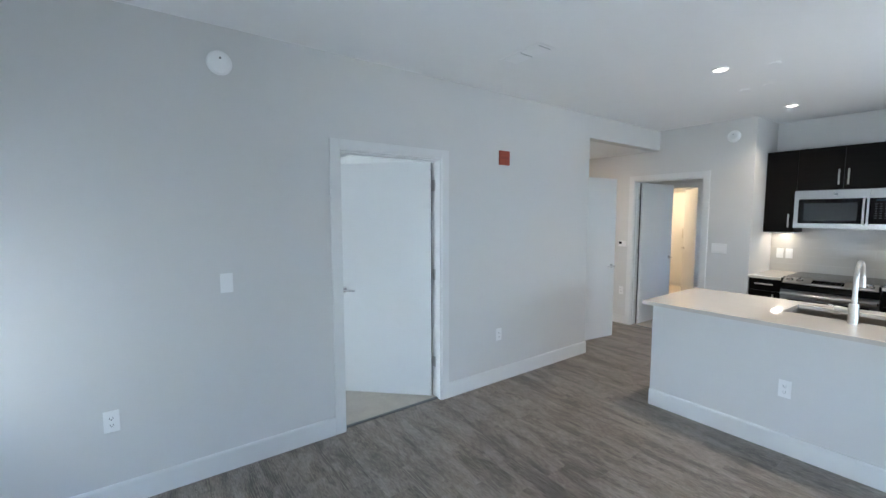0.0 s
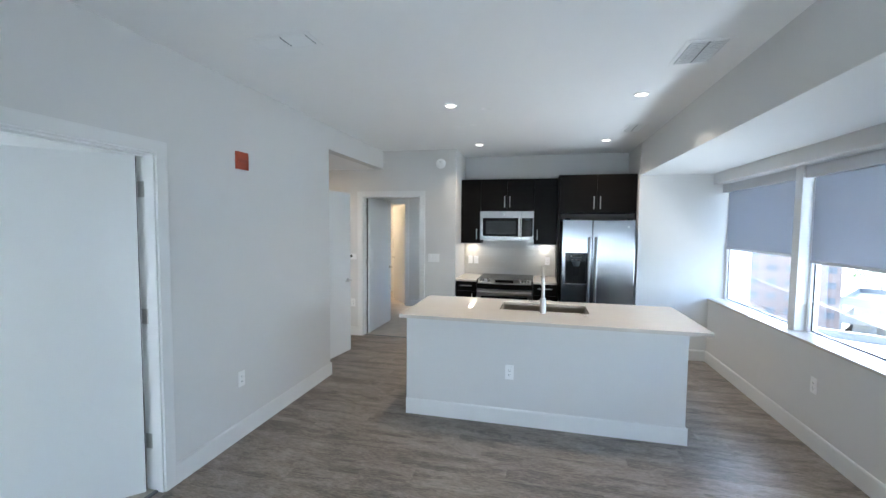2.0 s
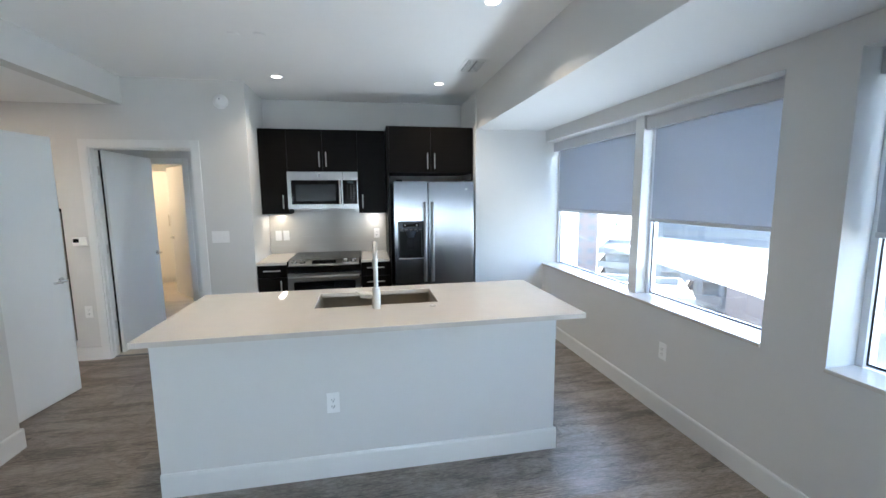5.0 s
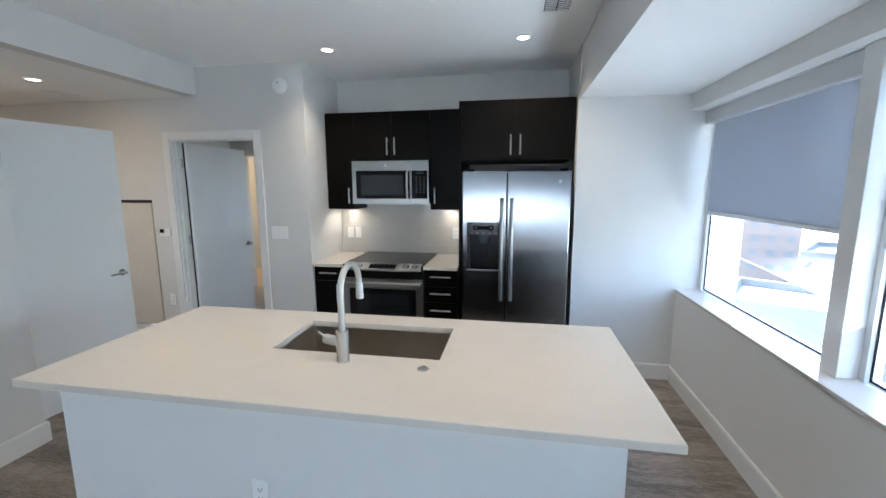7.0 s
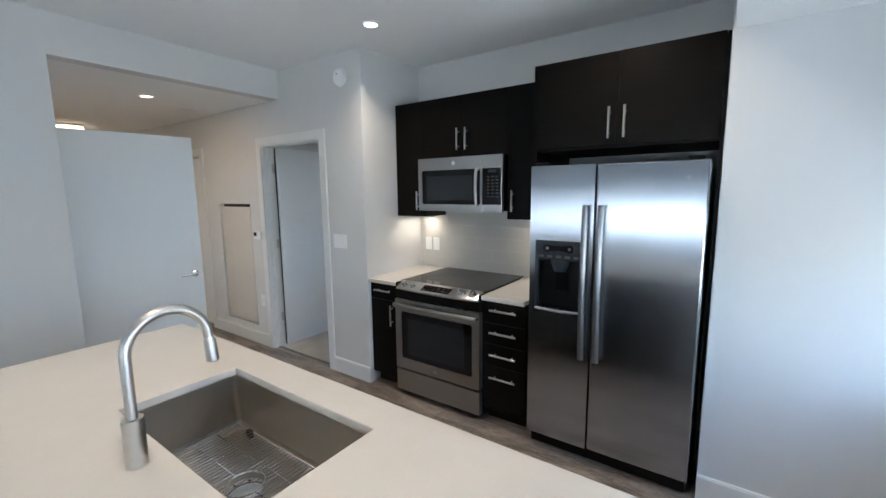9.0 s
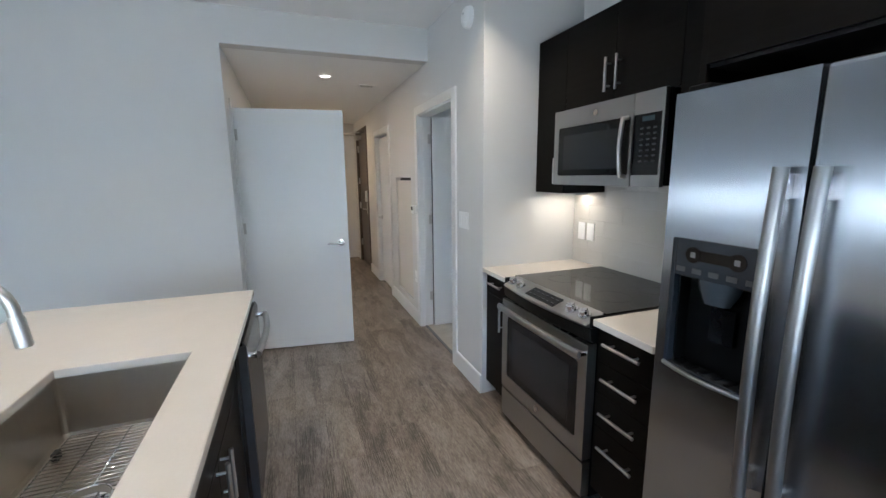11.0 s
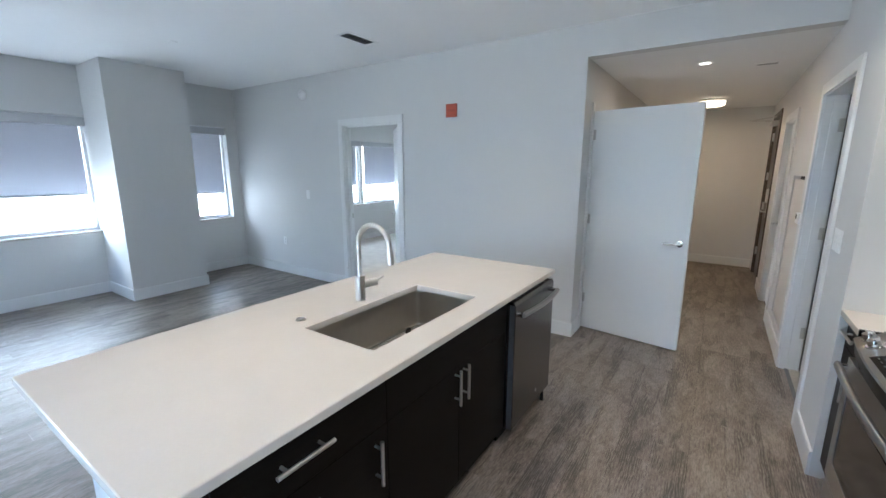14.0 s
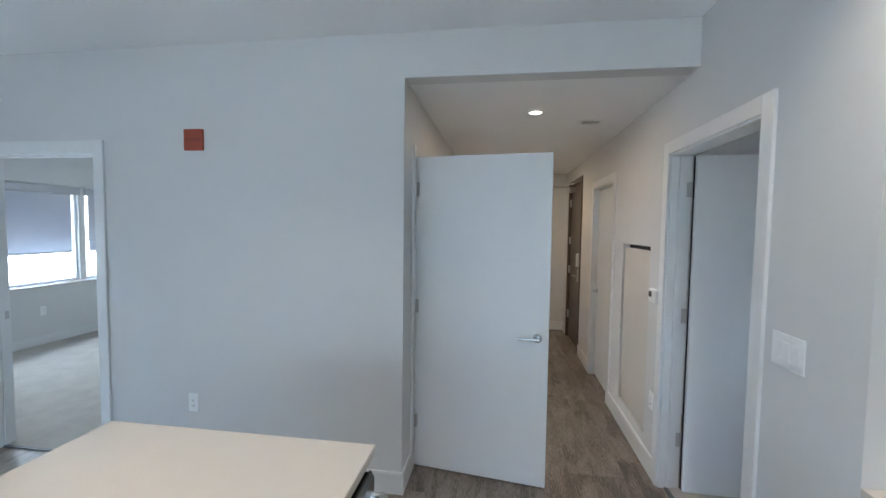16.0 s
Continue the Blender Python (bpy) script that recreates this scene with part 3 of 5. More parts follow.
# entrance: brown steel frame and door with closer
frame_y("door_frame_5", EN[0], EN[1], EN[2], XE, T, -1, "brown painted steel entrance frame", 0.05, BROWND)
en = thing("door_6", XE + 0.02, EN[1] - 0.02, 0, 0, "dark brown steel entrance door, closed", "door", kind="structure")
part("slab", boxes([((XE + 0.02, EN[0] + 0.018, 0.012), (XE + 0.062, EN[1] - 0.018, EN[2] - 0.02))], 0.002), BROWND, en)
for _z in (0.35, 1.02, 1.45, 2.0):
    part("hinge", boxes([((XE - 0.004, EN[1] - 0.05, _z - 0.055), (XE + 0.02, EN[1] - 0.02, _z + 0.055))], 0.002), NICKEL, en, "nickel hinge")
part("lock_case", boxes([((XE - 0.012, EN[0] + 0.05, 0.92), (XE + 0.02, EN[0] + 0.12, 1.10))], 0.006), NICKEL, en, "nickel lock case")
part("reader", boxes([((XE - 0.035, EN[0] + 0.05, 1.12), (XE + 0.02, EN[0] + 0.12, 1.30))], 0.012), WHITEP, en, "white lock cover")
_bm = B()
tube(_bm, [(XE - 0.012, EN[0] + 0.085, 1.0), (XE - 0.055, EN[0] + 0.085, 1.0), (XE - 0.057, EN[0] + 0.2, 1.0)], 0.010)
part("lever", _bm, NICKEL, en)
_bm = boxes([((XE - 0.06, EN[1] - 0.34, EN[2] - 0.10), (XE + 0.02, EN[1] - 0.06, EN[2] - 0.04))], 0.006)
part("closer", _bm, NICKEL, en, "nickel door closer")
_bm = B()
tube(_bm, [(XE - 0.03, EN[1] - 0.12, EN[2] - 0.03), (XE - 0.30, EN[1] - 0.25, EN[2] - 0.025), (XE - 0.02, EN[1] - 0.42, EN[2] + 0.0)], 0.008)
part("closer_arm", _bm, NICKEL, en)
# metal strips where carpet begins
for _a, _b in (((D1[0] + 0.016, YN + 0.035, 0), (D1[1] - 0.016, YN + 0.06, 0.011)), ((XE + 0.035, D2[0] + 0.016, 0), (XE + 0.06, D2[1] - 0.016, 0.011))):
    solo("threshold", boxes([(_a, _b)], 0.004), MARK, _a, "thin grey transition strip at the doorway", "threshold", kind="structure")
# access panel in the hall
pn = thing("access_panel", XE, PAN[0], PAN[2], 0, "beige utility access panel set in the hall wall", "access panel")
# shade in the gap round the panel is coloured in by a black backing
part("recess", boxes([((XE + 0.052, PAN[0] + 0.001, PAN[2] + 0.001), (XE + 0.058, PAN[1] - 0.001, PAN[3] - 0.001))]), RUBBER_SHADE, pn, "black sheet for the shade round the panel")
part("panel", boxes([((XE + 0.012, PAN[0] + 0.028, PAN[2] + 0.012), (XE + 0.034, PAN[1] - 0.012, PAN[3] - 0.032))], 0.002), BEIGE, pn)


# windows
def window_y(name, x0, x1, z0, z1, yroom, yglass, mullions, label):
    """A window in the bay wall: sill, frame, panes; glazing at yglass."""
    w = thing(name, x0, yglass, z0, 0, label, "window", kind="structure")
    part("window_sill", boxes([((x0, yglass + 0.03, z0 - 0.0), (x1, yroom + 0.012, z0 + 0.022))], 0.004), QUARTZ, w, "white solid sill")
    cuts = [x0, *mullions, x1]
    for i, (a, b) in enumerate(zip(cuts, cuts[1:])):
        a2, b2 = a + (0.0 if i == 0 else 0.052), b - (0.0 if b == x1 else 0.052)
        part("window_frame", boxes([((a2, yglass - 0.04, z0 + 0.022), (a2 + 0.03, yglass + 0.03, z1)), ((b2 - 0.03, yglass - 0.04, z0 + 0.022), (b2, yglass + 0.03, z1)),
                                    ((a2 + 0.03, yglass - 0.04, z0 + 0.022), (b2 - 0.03, yglass + 0.012, z0 + 0.028)), ((a2 + 0.03, yglass - 0.04, z1 - 0.04), (b2 - 0.03, yglass + 0.03, z1))], 0.002), ALU, w)
        p = part("pane", boxes([((a2 + 0.03, yglass - 0.006, z0 + 0.029), (b2 - 0.03, yglass + 0.002, z1 - 0.04))]), GLASS, w, "clear glass pane")
        p.visible_shadow = False
        part("gasket", boxes([((a2 + 0.03, yglass + 0.003, z0 + 0.029), (b2 - 0.03, yglass + 0.010, z0 + 0.037)), ((a2 + 0.03, yglass + 0.003, z0 + 0.037), (a2 + 0.035, yglass + 0.010, z1 - 0.04)),
                              ((b2 - 0.035, yglass + 0.003, z0 + 0.037), (b2 - 0.03, yglass + 0.010, z1 - 0.04))]), RUBBER_SHADE, w, "black glazing gasket")
    for m in mullions:
        part("mullion", boxes([((m - 0.05, yglass - 0.06, z0 + 0.022), (m + 0.05, yglass + 0.115, z1))], 0.003), TRIM, w, "white boxed mullion")
    return w


def window_x(name, y0, y1, z0, z1, xroom, xglass, mullions, label):
    w = thing(name, xglass, y0, z0, 0, label, "window", kind="structure")
    part("window_sill", boxes([((xglass + 0.03, y0, z0), (xroom + 0.012, y1, z0 + 0.022))], 0.004), QUARTZ, w, "white solid sill")
    cuts = [y0, *mullions, y1]
    for a, b in zip(cuts, cuts[1:]):
        a2, b2 = a + (0 if a == y0 else 0.042), b - (0 if b == y1 else 0.042)
        part("window_frame", boxes([((xglass - 0.04, a2, z0 + 0.022), (xglass + 0.03, a2 + 0.035, z1)), ((xglass - 0.04, b2 - 0.035, z0 + 0.022), (xglass + 0.03, b2, z1)),
                                    ((xglass - 0.04, a2 + 0.035, z0 + 0.022), (xglass + 0.03, b2 - 0.035, z0 + 0.06)), ((xglass - 0.04, a2 + 0.035, z1 - 0.04), (xglass + 0.03, b2 - 0.035, z1))], 0.002), ALU, w)
        p = part("pane", boxes([((xglass - 0.006, a2 + 0.035, z0 + 0.06), (xglass + 0.002, b2 - 0.035, z1 - 0.04))]), GLASS, w, "clear glass pane")
        p.visible_shadow = False
    for m in mullions:
        part("mullion", boxes([((xglass - 0.06, m - 0.04, z0 + 0.022), (xglass + 0.06, m + 0.04, z1))], 0.003), TRIM, w, "white mullion")
    return w


YG = YS - 0.20
window_y("window_1", WA[0], WA[1], WZ[0], WZ[1], YS, YG, [6.89], "wide two-light window with a deep white sill")
window_y("window_2", WB[0], WB[1], WZ[0], WZ[1], YS, YG, [], "single window beside the pier")
window_y("window_6", WC[0], WC[1], WZ[0], WZ[1], YS, YG, [], "wide window in the bay behind the pier")
# added, out of view: lights the second room
window_y("window_7", RW[0], RW[1], 0.8, 2.2, 4.096, 4.02, [], "unseen window added to light the second room")
XG = XW - 0.14
window_x("window_3", FA[0], FA[1], FZ[0], FZ[1], XW, XG, [], "window with a white sill beside the column")
window_x("window_4", FB[0], FB[1], FZ[0], FZ[1], XW, XG, [], "narrow window with a white sill in the corner")
window_x("window_5", BW[0], BW[1], BZ[0], BZ[1], BX, BX - 0.14, [7.86], "bedroom window with a white sill")


def roller_shade(lo, hi, ztop, zbot, at, along, label, gap=(0.03, 0.03)):
    """A roller shade with fascia, cloth and hem bar. along 'x': hangs at y=at; 'y': hangs at x=at."""
    def bx(a0, a1, d0, d1, z0, z1):
        return ((a0, at + d0, z0), (a1, at + d1, z1)) if along == "x" else ((at + d0, a0, z0), (at + d1, a1, z1))
    base = (lo, at, zbot) if along == "x" else (at, lo, zbot)
    s = thing("roller_shade", *base, 0, label, "window shade", "roller shades")
    part("fascia", boxes([bx(lo, hi, -0.005, 0.065, ztop - 0.10, ztop)], 0.004), FASCIA, s, "grey aluminium fascia")
    # white strip painted in for the slit of daylight above the fascia
    part("slit_light", boxes([bx(lo, hi, 0.0, 0.070, ztop + 0.001, ztop + 0.008)], 0.001), ALU, s, "white strip for the light slit above the fascia")
    part("cloth", boxes([bx(lo + gap[0], hi - gap[1], 0.020, 0.0212, zbot + 0.02, ztop - 0.09)]), CLOTH, s, "grey woven screen cloth")
    part("hem_bar", boxes([bx(lo + gap[0], hi - gap[1], 0.010, 0.031, zbot, zbot + 0.024)], 0.004), FASCIA, s, "grey hem bar")
    return s


roller_shade(6.945, 8.425, 2.195, 1.415, YG + 0.035, "x", "grey screen roller shade drawn half down", (0.04, 0.075))
roller_shade(5.685, 6.835, 2.195, 1.385, YG + 0.035, "x", "grey screen roller shade drawn half down", (0.03, 0.06))
roller_shade(4.50, 5.355, 2.195, 1.40, YG + 0.035, "x", "grey screen roller shade drawn half down")
roller_shade(WC[0], WC[1], 2.195, 1.40, YG + 0.035, "x", "grey screen roller shade drawn half down")
roller_shade(FA[0], FA[1], 2.155, 1.235, XG + 0.035, "y", "grey screen roller shade drawn low", (0.03, 0.06))
roller_shade(FB[0], FB[1], 2.155, 1.175, XG + 0.035, "y", "grey screen roller shade drawn low", (0.03, 0.06))
roller_shade(BW[0], 7.82, 2.11, 1.19, BX - 0.105, "y", "grey screen roller shade in the bedroom", (0.03, 0.10))
roller_shade(7.90, BW[1], 2.11, 1.19, BX - 0.105, "y", "grey screen roller shade in the bedroom", (0.06, 0.03))

# ---- kitchen ----
def pull(parent, x, y, z, length, along, out=-1):
    """A bar pull on two posts on a face that looks along x; out: which way."""
    d = (0, length / 2, 0) if along == "y" else (0, 0, length / 2)
    c = Vector((x + out * 0.032, y, z))
    bm = B()
    tube(bm, [c - Vector(d), c + Vector(d)], 0.007, 14)
    for k in (-0.66, 0.66):
        p = c + Vector(d) * k
        tube(bm, [(x, p.y, p.z), tuple(p)], 0.005, 8)
    part("handle", bm, NICKEL, parent, "satin nickel bar handle")


def front(parent, x, y0, y1, z0, z1, out=-1, name="door"):
    g = 0.0015
    return part(name, boxes([((x, y0 + g, z0 + g), (x - out * 0.019, y1 - g, z1 - g))], 0.0012), ESPRESSO, parent)


def cabinet(name, x0, x1, y0, y1, z0, z1, label, category="cabinet", toe=0.0, out=-1, group="kitchen units"):
    """A carcass whose front is at x0 (out -1) or x1 (out +1), doors in front of it."""
    c = thing(name, (x0 + x1) / 2, (y0 + y1) / 2, z0, 0, label, category, group)
    a, b = (x0 + 0.0195, x1) if out < 0 else (x0, x1 - 0.0195)
    bm = boxes([((a, y0 + 0.0005, z0 + toe), (b, y1 - 0.0005, z1))])
    if toe:
        box(bm, (a + (0.06 if out < 0 else 0), y0 + 0.0005, z0), (b - (0.06 if out > 0 else 0), y1 - 0.0005, z0 + toe))
    part("body", bm, CARCASS, c)
    return c


# wall units
UX = 8.815
c = cabinet("wall_cabinet", UX, KB - 0.002, 3.678, 3.974, 1.408, 2.352, "tall narrow espresso wall cabinet with one slab door")
pull(front(c, UX, 3.678, 3.974, 1.408, 2.352), UX, 3.733, 1.545, 0.155, "z")
c = cabinet("wall_cabinet", UX, KB - 0.002, 2.905, 3.678, 1.885, 2.352, "espresso wall cabinet with two slab doors over the microwave")
pull(front(c, UX, 3.292, 3.678, 1.885, 2.352), UX, 3.327, 2.02, 0.165, "z")
pull(front(c, UX, 2.905, 3.292, 1.885, 2.352), UX, 3.252, 2.02, 0.165, "z")
c = cabinet("wall_cabinet", UX, KB - 0.002, 2.585, 2.905, 1.408, 2.352, "tall narrow espresso wall cabinet beside the fridge")
pull(front(c, UX, 2.585, 2.905, 1.408, 2.352), UX, 2.857, 1.545, 0.155, "z")
for _y in (3.83, 2.73):
    solo("under_cabinet_light", boxes([((8.93, _y - 0.13, 1.396), (9.03, _y + 0.13, 1.4075))], 0.003), WHITEP, (8.98, _y, 1.396), "slim white light bar under the wall cabinet", "light", "under-cabinet lights")
# fridge surround
FX = 8.513
c = cabinet("fridge_cabinet", FX, KB - 0.002, 1.623, 2.561, 1.852, 2.36, "deep espresso cabinet with two slab doors over the fridge")
pull(front(c, FX, 2.096, 2.561, 1.862, 2.36), FX, 2.136, 1.984, 0.168, "z")
pull(front(c, FX, 1.623, 2.096, 1.862, 2.36), FX, 2.056, 1.984, 0.168, "z")
solo("side_panel", boxes([((FX + 0.004, 2.5615, 0), (KB - 0.002, 2.5835, 2.36))], 0.001), ESPRESSO, (FX, 2.57, 0), "espresso panel standing between fridge and drawers", "panel", "kitchen units")
solo("filler_strip", boxes([((FX + 0.02, 1.606, 0), (FX + 0.045, 1.6215, 2.36))]), CARCASS, (FX, 1.61, 0), "dark filler strip beside the fridge", "panel", "kitchen units")


# fridge: two doors, dispenser in the narrow one
def fridge():
    fx, y0, ys, y1, z1 = 8.362, 1.640, 2.157, 2.527, 1.757
    f = thing("refrigerator", 8.75, 2.083, 0, 0, "side-by-side stainless steel refrigerator with ice dispenser", "refrigerator")
    part("body", boxes([((fx + 0.078, y0 + 0.004, 0.03), (9.12, y1 - 0.004, 1.745))], 0.004), GREYP, f, "dark grey case")
    part("grille", boxes([((fx + 0.05, y0 + 0.01, 0.012), (fx + 0.078, y1 - 0.01, 0.095))], 0.003), BLACKP, f, "black toe grille")
    for y in (y0 + 0.06, y1 - 0.06):
        part("hinge_cover", boxes([((fx + 0.015, y - 0.035, z1 + 0.001), (fx + 0.10, y + 0.035, z1 + 0.019))], 0.005), BLACKP, f)
    d = part("door", boxes([((fx, y0, 0.10), (fx + 0.072, ys - 0.004, z1))], 0.010), STEEL, f, "wide stainless door")
    bm = B()
    tube(bm, [(fx - 0.003, 1.728, 1.672), (fx + 0.001, 1.728, 1.672)], 0.013, 20)
    part("badge", bm, CHROME, d, "small round chrome badge")
    # narrow door made round the dispenser's opening
    a, b, lo, hi = 2.207, 2.490, 0.905, 1.328
    bm = boxes([((fx, ys + 0.004, 0.10), (fx + 0.072, y1, lo)), ((fx, ys + 0.004, hi), (fx + 0.072, y1, z1)), ((fx, ys + 0.004, lo), (fx + 0.072, a, hi)), ((fx, b, lo), (fx + 0.072, y1, hi))])
    bmesh.ops.remove_doubles(bm, verts=bm.verts, dist=0.0005)
    n = part("door", bm, STEEL, f, "narrow stainless door")
    part("bezel", boxes([((fx - 0.008, a, lo), (fx + 0.02, a + 0.016, hi)), ((fx - 0.008, b - 0.016, lo), (fx + 0.02, b, hi)), ((fx - 0.008, a + 0.016, 1.215), (fx + 0.02, b - 0.016, hi)),
                         ((fx - 0.014, a + 0.016, lo), (fx + 0.05, b - 0.016, lo + 0.022))], 0.003), DISPG, n, "blue-grey dispenser bezel")
    part("cavity_back", boxes([((fx + 0.066, a + 0.018, lo), (fx + 0.071, b - 0.018, 1.215))]), BLACKP, n, "black dispenser cavity")
    for y in (a + 0.016, b - 0.016):
        part("cavity_side", boxes([((fx + 0.02, y - 0.002, lo + 0.022), (fx + 0.066, y + 0.002, 1.212))]), BLACKP, n)
    part("cavity_top", boxes([((fx + 0.02, a + 0.018, 1.205), (fx + 0.066, b - 0.018, 1.212))]), BLACKP, n)
    bm = boxes([((fx - 0.0105, 2.290, 1.268), (fx - 0.0075, 2.410, 1.300))], 0.001)
    for y in (2.285, 2.415):
        tube(bm, [(fx - 0.007, y, 1.284), (fx - 0.012, y, 1.284)], 0.024, 20)
    part("display", bm, BLACKG, n, "black display between two round pods")
    bm = B()
    tube(bm, [(fx - 0.010 - 0.020 * math.sin(math.pi * k / 12), a + 0.006 + (b - a - 0.012) * k / 12, lo + 0.014) for k in range(13)], 0.007, 12)
    part("lip", bm, HANDLE, n, "bowed satin steel tray lip")
    for k in range(5):
        y = 2.245 + k * 0.052
        part("button", boxes([((fx - 0.0095, y - 0.015, 1.228), (fx - 0.0075, y + 0.015, 1.243))], 0.0005), DIMP, n, "grey dispenser key")
    for k in (0, 1):
        part("mark", boxes([((fx - 0.0128, 2.277 + 0.13 * k, 1.276), (fx - 0.0120, 2.292 + 0.13 * k, 1.292))]), MARK, n)
    bm = B()
    tube(bm, [(fx + 0.030, 2.348, 1.212), (fx + 0.026, 2.348, 1.185), (fx + 0.020, 2.348, 1.145)], 0.03, 20, [0.060, 0.054, 0.036])
    part("chute", bm, SMOKE, n, "smoked grey ice chute")
    part("paddle", boxes([((fx + 0.045, 2.31, 1.02), (fx + 0.052, 2.385, 1.13))], 0.003), GREYP, n)
    for k in range(6):
        part("drip_bar", boxes([((fx + 0.0, 2.24 + k * 0.04, lo + 0.0225), (fx + 0.045, 2.252 + k * 0.04, lo + 0.0265))]), GREYP, n)
    # long bowed handles
    for y in (ys - 0.042, ys + 0.040):
        bm = B()
        tube(bm, [(fx - 0.034 - 0.018 * math.sin(math.pi * k / 12), y, 1.535 - k / 12 * 0.875) for k in range(13)], 0.0165, 18)
        hd = part("handle", bm, HANDLE, f, "bowed satin steel handle")
        for z in (1.490, 0.706):
            part("bracket", boxes([((fx - 0.032, y - 0.0105, z - 0.03), (fx + 0.001, y + 0.0105, z + 0.03))], 0.003), CHROME, hd, "chrome handle bracket")


fridge()


# microwave over the range
def microwave():
    x, y0, y1, z0, z1 = 8.742, 2.908, 3.675, 1.465, 1.880
    m = thing("microwave", 8.94, 3.29, z0, 0, "over-the-range stainless microwave with black glass door", "microwave")
    part("case", boxes([((x + 0.022, y0, z0 + 0.004), (KB - 0.004, y1, z1))], 0.003), GREYP, m)
    ys = 3.075      # door | control strip
    d = part("door", face_frame(x, x + 0.022, (ys + 0.002, y1, z0, z1), (ys + 0.018, y1 - 0.038, z0 + 0.052, z1 - 0.095), 0.012), STEELD, m, "stainless door frame")
    part("glass", boxes([((x + 0.004, ys + 0.012, z0 + 0.046), (x + 0.016, y1 - 0.030, z1 - 0.089))]), BLACKG, d, "black glass")
    part("screen", boxes([((x + 0.0025, ys + 0.085, z0 + 0.085), (x + 0.0039, y1 - 0.085, z1 - 0.14))]), mat("mesh_window", (0.012, 0.014, 0.016), 0.2, var=0.2, vscale=200), d, "grey perforated window")
    part("header", boxes([((x, y0, z1 - 0.095), (x + 0.022, ys - 0.002, z1)), ((x, y0, z0), (x + 0.022, ys - 0.002, z0 + 0.052)), ((x, y0, z0 + 0.052), (x + 0.022, y0 + 0.012, z1 - 0.095))]), STEELD, m)
    cp = part("control_panel", boxes([((x + 0.002, y0 + 0.012, z0 + 0.052), (x + 0.02, ys - 0.002, z1 - 0.095))]), BLACKG, m, "black key panel")
    for r in range(7):
        for k in range(3):
            y, z = y0 + 0.045 + 0.036 * k, z1 - 0.158 - 0.024 * r
            part("key_mark", boxes([((x + 0.0014, y - 0.009, z - 0.004), (x + 0.0021, y + 0.009, z + 0.004))]), DIMP, cp)
    part("clock", boxes([((x + 0.0012, y0 + 0.05, z1 - 0.128), (x + 0.0021, y0 + 0.118, z1 - 0.106))]), mat("dim_display", (0.03, 0.05, 0.06), 0.1), cp, "dim clock display")
    bm = B()
    pts = [(x, ys + 0.035, z1 - 0.10)] + [(x - 0.030 - 0.012 * math.sin(math.pi * k / 10), ys + 0.035, z1 - 0.105 - k / 10 * 0.262) for k in range(11)] + [(x, ys + 0.035, z0 + 0.045)]
    tube(bm, pts, 0.0105, 12)
    part("handle", bm, NICKEL, m, "curved steel handle")
    bm = B()
    tube(bm, [(x - 0.002, 3.33, z1 - 0.045), (x + 0.001, 3.33, z1 - 0.045)], 0.016, 18)
    part("badge", bm, CHROME, m, "small round chrome badge")
    part("vent_grille", boxes([((x + 0.03, y0 + 0.15, z0 - 0.002), (x + 0.16, y1 - 0.15, z0 + 0.006))], 0.001), BLACKP, m)
    part("lamp_lens", boxes([((x + 0.22, 3.2, z0 - 0.002), (x + 0.28, 3.38, z0 + 0.006))], 0.001), WHITEP, m)


microwave()
# base units and worktops
BX0, CT = 8.452, 0.915
c = cabinet("base_cabinet", BX0, KB - 0.002, 3.672, 3.974, 0.0, 0.884, "narrow espresso base cabinet with drawer and door", toe=0.10)
pull(front(c, BX0, 3.672, 3.974, 0.745, 0.884, name="drawer"), BX0, 3.823, 0.825, 0.17, "y")
pull(front(c, BX0, 3.672, 3.974, 0.10, 0.745), BX0, 3.735, 0.63, 0.17, "z")
c = cabinet("drawer_cabinet", BX0, KB - 0.002, 2.5845, 2.895, 0.0, 0.884, "narrow espresso base cabinet with four drawers", toe=0.10)
for _z0, _z1, _zp in ((0.725, 0.884, 0.822), (0.575, 0.725, 0.665), (0.420, 0.575, 0.507), (0.10, 0.420, 0.345)):
    pull(front(c, BX0, 2.5845, 2.895, _z0, _z1, name="drawer"), BX0, 2.74, _zp, 0.19, "y")
for _a, _b in (((8.418, 3.672, 0.885), (KB - 0.002, 3.974, CT)), ((8.418, 2.5845, 0.885), (KB - 0.002, 2.895, CT))):
    solo("worktop", boxes([(_a, _b)], 0.003), QUARTZ, _a, "white quartz worktop beside the range", "worktop", "worktops")


